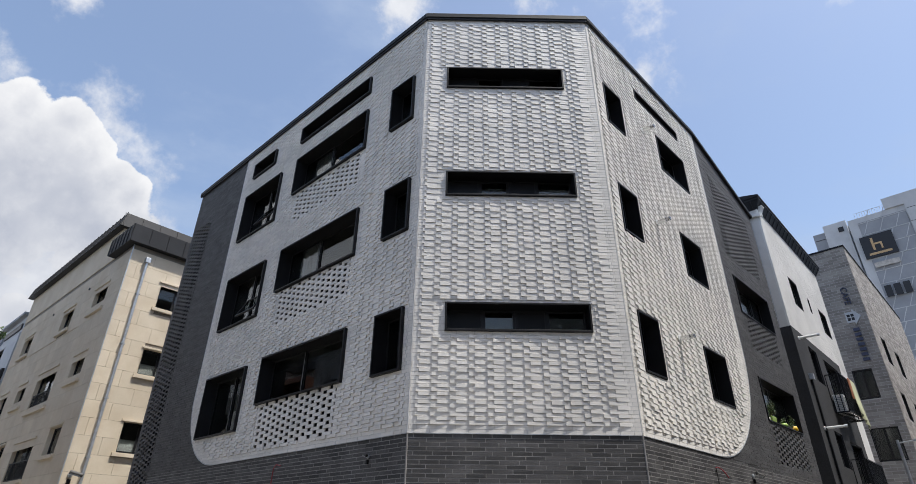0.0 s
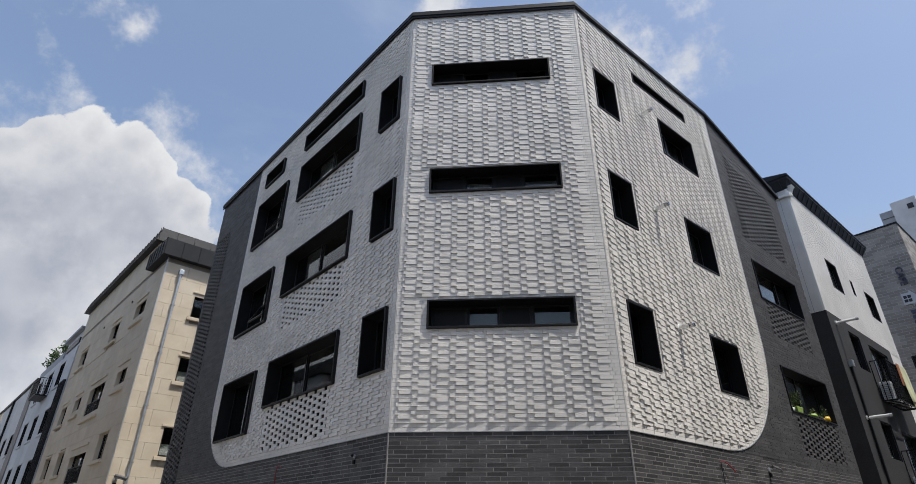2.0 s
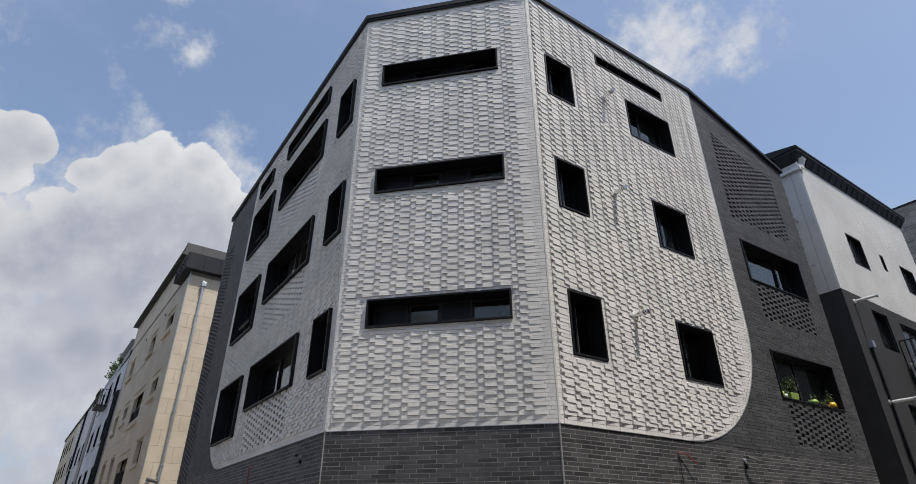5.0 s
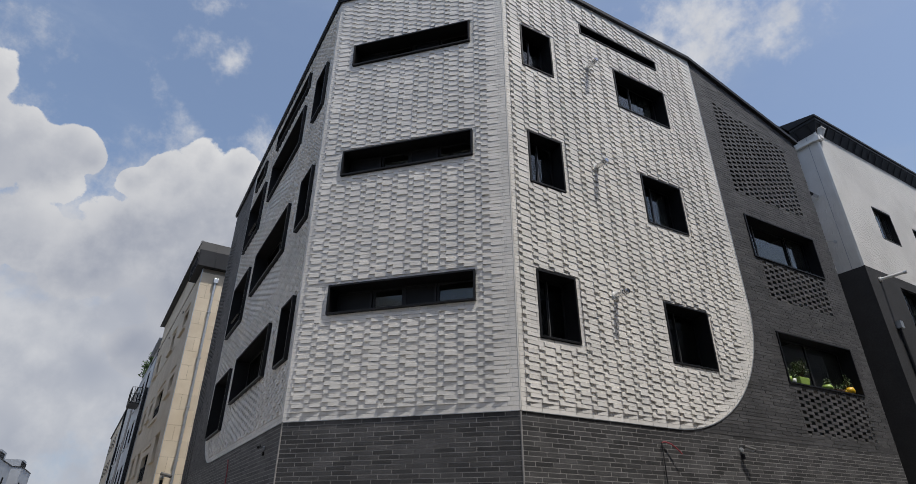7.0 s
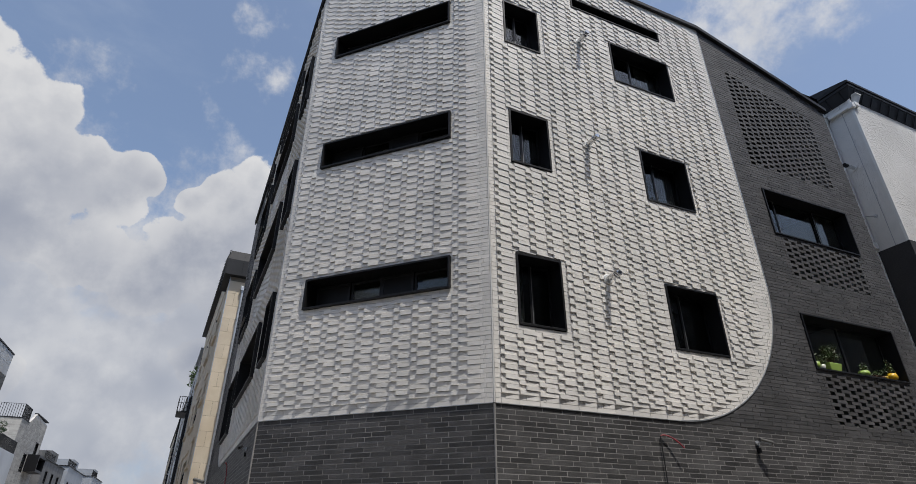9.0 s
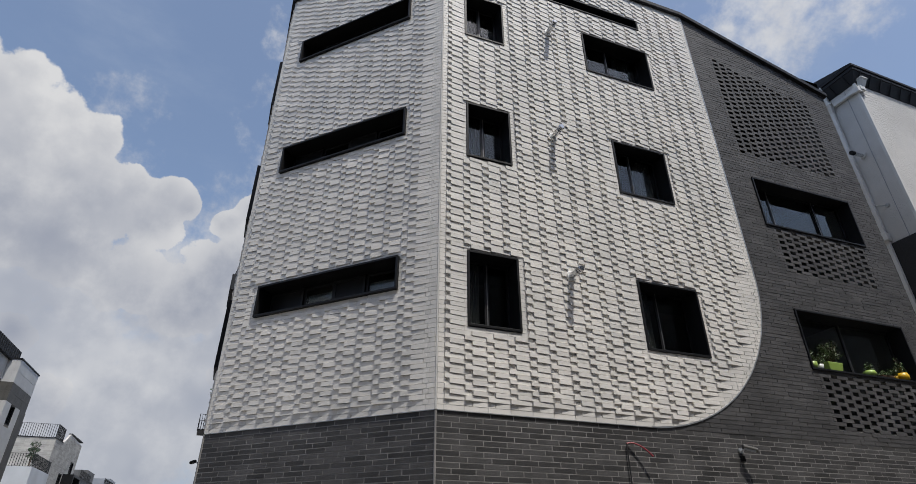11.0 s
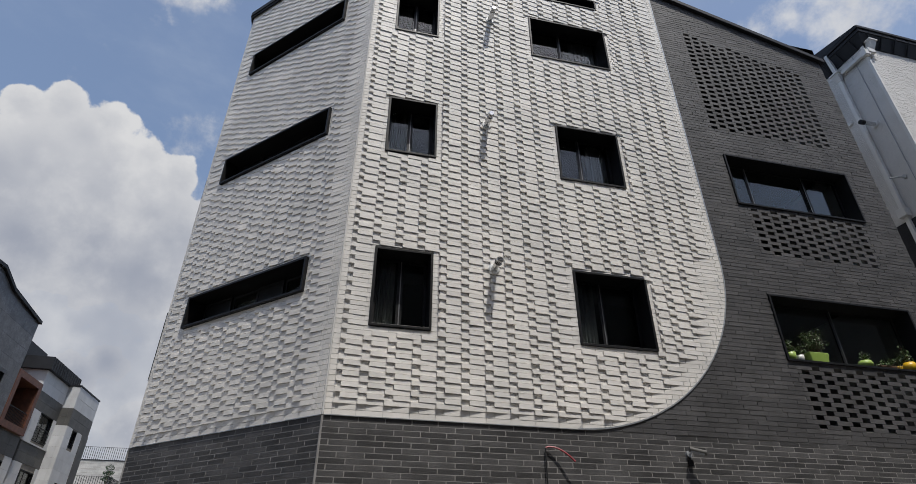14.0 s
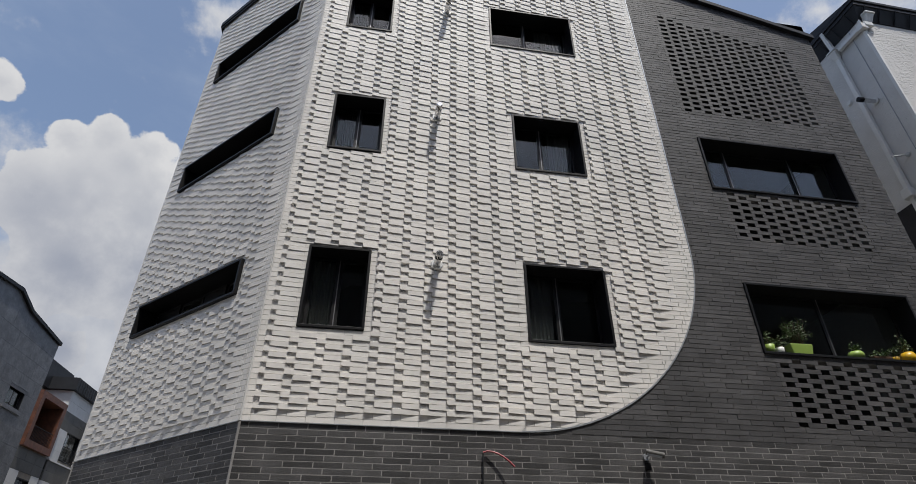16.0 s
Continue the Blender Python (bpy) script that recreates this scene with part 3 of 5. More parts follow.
def main_walls():
    def lat_top(u):
        y = u + CORNER_R[1]
        return 11.84 - (y - 15.92) * 0.222

    lat_steps = []
    h = LAT_R[0]
    u = h[0]
    while u < h[1]:
        lat_steps.append(coursed((u, min(u + OPEN_PITCH, h[1]), h[2], lat_top(u + 0.2))))
        u = round(u + OPEN_PITCH, 4)
    hole_r = WIN_R + LAT_R[1:] + lat_steps
    right = wall_slab(house, M_R, LEN_R, top_r, hole_r, DARK_MORTAR, breaks=(KINK,), label="sunny wall of white and charcoal brick")
    front = wall_slab(house, M_F, LEN_F, top_flat, WIN_F, DARK_MORTAR, label="chamfered corner wall of white relief brick")
    left = wall_slab(house, M_L, LEN_L, top_flat, WIN_L + LAT_L + DARK_LAT_L, DARK_MORTAR, label="shaded wall of white and charcoal brick")
    wide = 0.014
    # charcoal bricks
    def band_r(zb, zt):
        return [((wide, wide), (LEN_R, LEN_R))]

    def dark_r(zb, zt):
        return [((edge_r(zb) + 0.012, edge_r(zt) + 0.012), (LEN_R, LEN_R))]

    def dark_f(zb, zt):
        return [((wide, wide), (LEN_F - wide, LEN_F - wide))] if zb < BAND - 0.01 else []

    def band_l(zb, zt):
        return [((0.0, 0.0), (LEN_L - wide, LEN_L - wide))]

    def dark_l(zb, zt):
        return [((0.0, 0.0), (edge_l(zb) - 0.012, edge_l(zt) - 0.012))]

    def band_top(u):
        return BAND

    start = BAND - 46 * COURSE
    shift = (0.0, 0.333, 0.0, 0.667)
    steps = lat_steps
    for s in steps:
        screen(right, M_R, s)
    for h in LAT_R[1:]:
        screen(right, M_R, h)
    screen(left, M_L, DARK_LAT_L[0], fill=0.60, deep=0.004)
    lay(right, M_R, LEN_R, start, band_top, [], DARK_BRICK, PITCH, COURSE, 0.0125, 0.0012, shift, (0.3, 7.0, 2.3, 3.2), 300, zone=band_r, jitter=0.0016)
    # upper courses: lit brick tone over joints with their shade in the colour
    lay(right, M_R, LEN_R, BAND, top_r, WIN_R + LAT_R[1:] + steps, UPPER_BRICK, PITCH, COURSE, 0.0085, 0.004, shift, zone=dark_r, jitter=0.005, bed=SHADED_JOINT)
    lay(front, M_F, LEN_F, start, band_top, [], DARK_BRICK, PITCH, COURSE, 0.0125, 0.0012, shift, (0.0, 4.0, 1.6, 3.2), 300, zone=dark_f, jitter=0.0016)
    lay(left, M_L, LEN_L, start, band_top, DARK_LAT_L, DARK_BRICK, PITCH, COURSE, 0.0125, 0.0012, shift, (4.0, 12.5, 2.6, 3.2), 200, zone=band_l, jitter=0.0016)
    lay(left, M_L, LEN_L, BAND, top_flat, WIN_L + DARK_LAT_L, UPPER_BRICK, PITCH, COURSE, 0.0085, 0.004, shift, zone=dark_l, jitter=0.005, bed=SHADED_JOINT)
    # white bricks
    relief(right, M_R, LEN_R, top_r, WIN_R, [], lambda zb, zt: ((wide, wide), (edge_r(zb), edge_r(zt))), (0.2, 6.0, 3.3, 4.6), 300, 0.035)
    relief(front, M_F, LEN_F, top_flat, WIN_F, [], lambda zb, zt: ((wide, wide), (LEN_F - wide, LEN_F - wide)), (0.0, 4.0, 3.3, 5.6), 300, 0.06, 0.23)
    relief(left, M_L, LEN_L, top_flat, WIN_L, LAT_L, lambda zb, zt: ((edge_l(zb), edge_l(zt)), (LEN_L - wide, LEN_L - wide)), (5.0, 12.5, 3.3, 4.4), 200, 0.0, 0.0, True)
    for parent, m, u0, u1 in ((right, M_R, 0.02, ARC_R[0]), (front, M_F, 0.02, LEN_F - 0.02), (left, M_L, ARC_L[0], LEN_L - 0.02)):
        part("base_trim", Buf().box(u0, u1, -0.019, -0.001, BAND - 0.011, BAND - 0.003), GALV, parent, m, "pale metal edging strip")
    # thin metal edge along the swept border
    for parent, m, arc, sign, ztop in ((right, M_R, ARC_R, 1, top_r(KINK)), (left, M_L, ARC_L, -1, ROOF)):
        c, h, r = arc
        pts = [(c + sign * r, ztop - 0.05)] + [(c + sign * r * math.cos(a), h - r * math.sin(a)) for a in np.linspace(0, math.pi / 2, 40)]
        b = Buf()
        for (x0, z0), (x1, z1) in zip(pts, pts[1:]):
            n = Vector((-(z1 - z0), 0, x1 - x0)).normalized() * 0.009 * sign
            q = [Vector((x0, 0, z0)), Vector((x1, 0, z1))]
            b.hexa([tuple(v) for v in (q[0] - n + Vector((0, -0.019, 0)), q[1] - n + Vector((0, -0.019, 0)), q[1] - n, q[0] - n,
                                       q[0] + n + Vector((0, -0.019, 0)), q[1] + n + Vector((0, -0.019, 0)), q[1] + n, q[0] + n)])
        part("edge_trim", b, GALV, parent, m, "pale metal edging strip")
    return right, front, left


def main_inside():
    """Closed back walls, floors, roof, and an added core dark as the rooms' shade."""
    back = Buf()
    back.box(FAR_X, FAR_X + 0.25, END_L[1] + 0.27, FAR_Y, 0, EAVE_END)
    part("rear_wall", back, DARK_BRICK, house, Matrix())
    # hidden wall, white only as a reflector for the neighbour's shaded flank
    part("rear_wall", Buf().box(FAR_X + 0.26, XR - 0.26, FAR_Y - 0.25, FAR_Y, 0, EAVE_END - 0.1), WHITE_STUCCO, house, Matrix(), "unseen rear wall, white to bounce light onto the next flank")
    end = Buf()
    end.hexa([(FAR_X, END_L[1] + 0.27, EAVE_END), (FAR_X + 0.25, END_L[1] + 0.27, EAVE_END), (FAR_X + 0.25, FAR_Y, EAVE_END), (FAR_X, FAR_Y, EAVE_END),
              (FAR_X, END_L[1] + 0.27, ROOF), (FAR_X + 0.25, END_L[1] + 0.27, ROOF), (FAR_X + 0.25, FAR_Y, EAVE_END + 0.02), (FAR_X, FAR_Y, EAVE_END + 0.02)])
    part("gable_wall", end, DARK_BRICK, house, Matrix())
    i = 0.27
    plan = [(XR - i, CORNER_R[1] + i * 0.42), (XR - i, FAR_Y - i), (FAR_X + i, FAR_Y - i), (FAR_X + i, END_L[1] + i), (CORNER_L[0] - i * 0.42, YL + i)]
    for z in (3.30, 6.12, 9.0, 11.62):
        b = Buf()
        n = len(plan)
        b.v = [(x, y, z) for x, y in plan] + [(x, y, z + 0.2) for x, y in plan]
        b.f = [tuple(reversed(range(n))), tuple(range(n, 2 * n))] + [(k, (k + 1) % n, n + (k + 1) % n, n + k) for k in range(n)]
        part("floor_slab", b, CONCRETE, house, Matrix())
    # added core: stops light leaking through, its dark colour gives the room shade
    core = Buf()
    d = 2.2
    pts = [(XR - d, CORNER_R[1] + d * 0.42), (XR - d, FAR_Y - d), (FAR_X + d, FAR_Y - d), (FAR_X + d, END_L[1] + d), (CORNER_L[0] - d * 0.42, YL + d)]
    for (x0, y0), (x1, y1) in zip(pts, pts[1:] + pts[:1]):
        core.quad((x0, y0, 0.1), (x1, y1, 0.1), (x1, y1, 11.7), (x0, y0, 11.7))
    part("inner_wall", core, ROOM_SHADE, house, Matrix())
    roof = Buf()
    ky = 15.32
    roof.quad((XR - i, CORNER_R[1] + i, 12.86), (XR - i, ky, 12.86), (FAR_X + i, ky, 12.86), (FAR_X + i, END_L[1] + i, 12.86), (CORNER_L[0], YL + i, 12.86))
    roof.quad((XR - i, ky, 12.86), (XR - i, FAR_Y, EAVE_END - 0.1), (FAR_X + i, FAR_Y, EAVE_END - 0.1), (FAR_X + i, ky, 12.86))
    part("roof", roof, COPING, house, Matrix())
    # coping along the wall heads
    for m, length, ends in ((M_F, LEN_F, (-0.03, 0.03)), (M_L, LEN_L, (-0.06, 0.03))):
        part("coping", Buf().box(ends[0], length + ends[1], -0.085, 0.30, ROOF - 0.06, ROOF + 0.07), COPING, house, m, "black sheet-metal coping", bevel=0.008)
        part("drip_edge", Buf().box(ends[0], length + ends[1], -0.065, -0.03, ROOF - 0.12, ROOF - 0.061), COPING, house, m)
    b = Buf()
    for a, c in ((-0.03, KINK), (KINK, LEN_R + 0.08)):
        za, zc = top_r(a), top_r(min(c, LEN_R))
        b.hexa([(a, -0.085, za - 0.06), (c, -0.085, zc - 0.06), (c, 0.3, zc - 0.06), (a, 0.3, za - 0.06), (a, -0.085, za + 0.055), (c, -0.085, zc + 0.055), (c, 0.3, zc + 0.055), (a, 0.3, za + 0.055)])
    part("coping", b, COPING, house, M_R, "black sheet-metal coping", bevel=0.008)


def main_windows():
    for m, wins, splits in ((M_R, WIN_R, SPLIT_R), (M_F, WIN_F, SPLIT_F), (M_L, WIN_L, SPLIT_L)):
        for h, s in zip(wins, splits):
            window(house, m, *h, splits=s, solid=(0, 2) if m is M_F else (), slim=m is not M_F, proud={id(M_L): 0.085, id(M_R): 0.034}.get(id(m), 0.068))


# ---- neighbours ----
def shed(name, x, y, turn, long, deep, high, wall, label, holes_front=(), holes_right=(), holes_left=(), roof_mat=None, front_mat=None, breaks=(), reveal=-0.01):
    """A plain block: front faces the local -y side, its left end at (x, y); the right end wall turns into the depth."""
    h = thing(name, x, y, 0, label, "building", rz=turn)
    m = side(x, y, turn)
    mr = m @ pose(long, 0, 0, 0, 0, 90)
    ml = m @ pose(0, deep, 0, 0, 0, -90)
    mb = m @ pose(long, deep, 0, 0, 0, 180)
    flat = high if isinstance(high, (int, float)) else min(high(0.0), high(long))
    t = high if callable(high) else (lambda u: high)
    e = lambda u: flat
    f = wall_slab(h, m, long, t, list(holes_front), front_mat or wall, thick=0.24, breaks=breaks)
    r = wall_slab(h, mr @ pose(0.24, 0, 0), deep - 0.48, e, list(holes_right), wall, thick=0.24)
    l = wall_slab(h, ml @ pose(0.24, 0, 0), deep - 0.48, e, list(holes_left), wall, thick=0.24)
    b = wall_slab(h, mb, long, e, [], wall, thick=0.24)
    part("roof", Buf().box(0.24, long - 0.24, 0.24, deep - 0.24, flat - 0.3, flat - 0.05), roof_mat or CONCRETE, h, m)
    # added dark block behind the windows, coloured as room shade
    part("inner_wall", Buf().box(1.6, long - 1.6, 1.6, deep - 1.6, 0.1, flat - 0.4), ROOM_SHADE, h, m)
    for holes, mm in ((holes_front, m), (holes_right, mr @ pose(0.24, 0, 0)), (holes_left, ml @ pose(0.24, 0, 0))):
        for w in holes:
            window(h, mm, *w, splits=(0.5,) if w[1] - w[0] > 0.8 else (), proud=-reveal if reveal > 0 else 0.01, deep=0.23 if reveal > 0 else 0.17, rim=0.05)
    return h, m, mr, ml, f, r, l


main_walls_made = main_walls()
main_inside()
main_windows()

# ---- fittings of the corner building ----
def main_fittings():
    right, front, left = main_walls_made
    for h, s in zip(WIN_F, SPLIT_F):
        a, c = h[0] + 0.03, h[1] - 0.03
        for lo, hi, drop in ((0.27, 0.48, 0.72), (0.73, 0.99, 0.6)):
            x0, x1 = a + (c - a) * lo, a + (c - a) * hi
            part("roller_blind", Buf().box(x0, x1, 0.36, 0.364, h[2] + (h[3] - h[2]) * (1 - drop) * 0.3, h[3] - (h[3] - h[2]) * 0.25), CURTAIN, house, M_F, "grey roller blind")

    def drape(m, u0, u1, z0, z1, wall_label):
        b = Buf()
        n = 36
        pts = [(u0 + (u1 - u0) * i / n, 0.40 + 0.018 * math.sin(i * 1.25) + 0.007 * math.sin(i * 2.9)) for i in range(n + 1)]
        for (x0, y0), (x1, y1) in zip(pts, pts[1:]):
            b.quad((x0, y0, z0), (x1, y1, z0), (x1, y1, z1), (x0, y0, z1))
        ob = part("curtain", b, CURTAIN, house, m, wall_label)
        mod = ob.modifiers.new("thick", "SOLIDIFY")
        mod.thickness = 0.004

    for k in (0, 1, 2, 3):
        h = WIN_R[k]
        drape(M_R, h[0] + 0.05, h[0] + (h[1] - h[0]) * 0.42, h[2] - 0.3, h[3] + 0.05, "grey hanging curtain")
    for k in (4, 5):
        h = WIN_R[k]
        drape(M_R, h[0] + (h[1] - h[0]) * 0.62, h[1] - 0.05, h[2] - 0.3, h[3] + 0.05, "grey hanging curtain")
    for k in (4, 5):
        h = WIN_L[k]
        drape(M_L, h[0] + 0.3, h[0] + (h[1] - h[0]) * 0.38, h[2] - 0.3, h[3] + 0.05, "grey hanging curtain")
    # tilted vents in two of the tall windows
    for k in (7, 8):
        h = WIN_L[k]
        u0, u1 = h[0] + (h[1] - h[0]) * 0.52, h[1] - 0.06
        zt = h[2] + 0.72
        m = M_L @ pose(0, 0.16, zt, -28, 0, 0)
        w = part("open_sash", Buf().ring(u0, u1, -0.62, 0.0, -0.02, 0.02, 0.045), SASH, house, m, "tilted open window sash")
        p = part("pane", Buf().box(u0 + 0.04, u1 - 0.04, -0.004, 0.004, -0.58, -0.04), GLASS, w, m)
        p.visible_shadow = False
    for m in (M_R, M_F):
        part("corner_joint", Buf().tube((0, 0.002, 0.1), (0, 0.002, BAND - 0.012), 0.016, n=8), DARK_MORTAR, house, m, "grey mortar corner joint")
        part("corner_joint", Buf().tube((0, 0.002, BAND), (0, 0.002, ROOF - 0.13), 0.016, n=8), WHITE_MORTAR, house, m, "white mortar corner joint")


def flue():
    f = thing("flue_pipe", 0, 0, 0, "chrome boiler flue pipe with a white wall plate", "flue pipe", "flue pipes on the white wall")
    part("wall_plate", Buf().tube((0, 0, 0), (0, -0.022, 0), 0.088, 0.075, 20), WHITE_PLASTIC, f, bevel=0.004)
    part("pipe", Buf().tube((0, -0.02, 0), (0, -0.21, -0.005), 0.048, n=18), CHROME, f)
    part("collar", Buf().tube((0, -0.205, -0.005), (0, -0.222, -0.005), 0.055, n=18), CHROME, f)
    b = Buf()
    for i in range(12):
        a = 2 * math.pi * i / 12
        x, z = 0.042 * math.cos(a), 0.042 * math.sin(a) - 0.006
        b.tube((x, -0.22, z), (x, -0.305, z), 0.0075, n=5)
    part("grille", b, CHROME, f, label="slotted steel flue end")
    part("core", Buf().tube((0, -0.222, -0.006), (0, -0.30, -0.006), 0.032, n=12), BLACK_METAL, f)
    part("end_cap", Buf().tube((0, -0.303, -0.006), (0, -0.318, -0.006), 0.05, 0.04, 18), CHROME, f)
    return f


def vent_hood():
    f = thing("vent_hood", 0, 0, 0, "small white round wall vent hood", "vent hood", "vent hoods on the shaded wall")
    part("collar", Buf().tube((0, 0, 0), (0, -0.03, 0), 0.075, n=18), WHITE_PLASTIC, f)
    b = Buf().tube((0, -0.075, 0.075), (0, -0.075, -0.085), 0.062, n=18, caps=True)
    part("hood", b, WHITE_PLASTIC, f, bevel=0.006)
    return f


def cctv(dark=False):
    f = thing("security_camera", 0, 0, 0, "grey bullet security camera on a bracket", "camera", "security cameras on the walls")
    part("base", Buf().tube((0, 0, 0), (0, -0.03, 0), 0.05, n=14), GALV, f)
    part("arm", Buf().tube((0, -0.02, 0), (0.03, -0.13, 0.02), 0.014, n=8), GALV, f)
    body = part("barrel", Buf().tube((-0.04, -0.13, 0.04), (0.16, -0.20, -0.015), 0.036, n=14), GREY_PANEL, f, bevel=0.004)
    part("hood", Buf().tube((-0.05, -0.127, 0.052), (0.19, -0.21, -0.012), 0.041, 0.041, 14), DARK_PANEL, f)
    part("lens", Buf().tube((0.19, -0.21, -0.012), (0.195, -0.212, -0.014), 0.03, n=12), BLACK_METAL, f)
    part("junction_box", Buf().box(-0.035, 0.035, -0.05, 0.0, -0.19, -0.09), BLACK_METAL, f)
    return f


def cable(name, m, pts, material, r, label):
    b = Buf()
    for p, q in zip(pts, pts[1:]):
        b.tube(p, q, r, n=6)
    solo(name, b, material, m, label, "cable", "loose cables on the dark wall")


def leaf_cloud(rnd, count, spread, height, size, base):
    """Loose sprigs of small bent leaves with stems."""
    b, stems = Buf(), Buf()
    sprigs = []
    for i in range(max(5, count // 14)):
        a, r = rnd.random() * 6.283, spread * math.sqrt(rnd.random())
        tip = Vector((math.cos(a) * r, math.sin(a) * r * 0.7, base + height * (0.35 + 0.65 * rnd.random())))
        foot = Vector((math.cos(a) * r * 0.25, math.sin(a) * r * 0.2, base))
        stems.tube(foot, tip, 0.005, 0.002, 5)
        sprigs.append((foot, tip))
    for i in range(count):
        foot, tip = sprigs[i % len(sprigs)]
        p = foot.lerp(tip, 0.35 + 0.7 * rnd.random()) + Vector((rnd.gauss(0, 0.022), rnd.gauss(0, 0.022), rnd.gauss(0, 0.018)))
        d = Vector((rnd.gauss(0, 1), rnd.gauss(0, 1), rnd.gauss(0.25, 0.6))).normalized() * size * (0.6 + 0.8 * rnd.random())
        w = d.cross(Vector((rnd.gauss(0, 1), rnd.gauss(0, 1), rnd.gauss(0, 1)))).normalized() * d.length * 0.32
        mid = p + d * 0.5 + Vector((0, 0, d.length * 0.08))
        b.quad(tuple(p), tuple(mid + w), tuple(p + d), tuple(mid - w))
    return b, stems


def lathe(profile, n=20, sx=1.0, sy=1.0):
    b = Buf()
    for r, z in profile:
        for i in range(n):
            a = 2 * math.pi * i / n
            b.v.append((r * math.cos(a) * sx, r * math.sin(a) * sy, z))
    for k in range(len(profile) - 1):
        for i in range(n):
            j = (i + 1) % n
            b.f.append((k * n + i, k * n + j, (k + 1) * n + j, (k + 1) * n + i))
    b.f.append(tuple(reversed(range(n))))
    b.f.append(tuple(range((len(profile) - 1) * n, len(profile) * n)))
    return b


def plant_pot(m, kind, wide, high, material, label, leaves, spread, tall, seed):
    f = thing("potted_plant", 0, 0, 0, label, "potted plant", "potted plants on the window ledge")
    f.matrix_basis = m
    WORLD_OF[f] = m
    rnd = random.Random(seed)
    w = wide / 2
    if kind == "square":
        b = Buf()
        b.hexa([(-w * 0.82, -0.06, 0), (w * 0.82, -0.06, 0), (w * 0.82, 0.06, 0), (-w * 0.82, 0.06, 0), (-w, -0.075, high), (w, -0.075, high), (w, 0.075, high), (-w, 0.075, high)])
        pot = part("pot", b, material, f, bevel=0.012)
        part("soil", Buf().box(-w * 0.9, w * 0.9, -0.06, 0.06, high - 0.001, high + 0.004), SOIL, f)
    else:
        prof = {"round": [(w * 0.55, 0), (w * 0.95, high * 0.3), (w, high * 0.6), (w * 0.8, high), (w * 0.7, high), (w * 0.68, high * 0.9)],
                "cup": [(w * 0.72, 0), (w * 0.9, high * 0.5), (w, high), (w * 0.9, high), (w * 0.88, high * 0.9)]}[kind]
        pot = part("pot", lathe(prof, 28), material, f)
        for face in pot.data.polygons:
            face.use_smooth = len(face.vertices) == 4
    leaf, stem = leaf_cloud(rnd, int(leaves * 1.7), spread, tall, 0.034, high * 0.9)
    part("foliage", leaf, LEAF, f, kind="stuff")
    part("stem", stem, BARK, f)


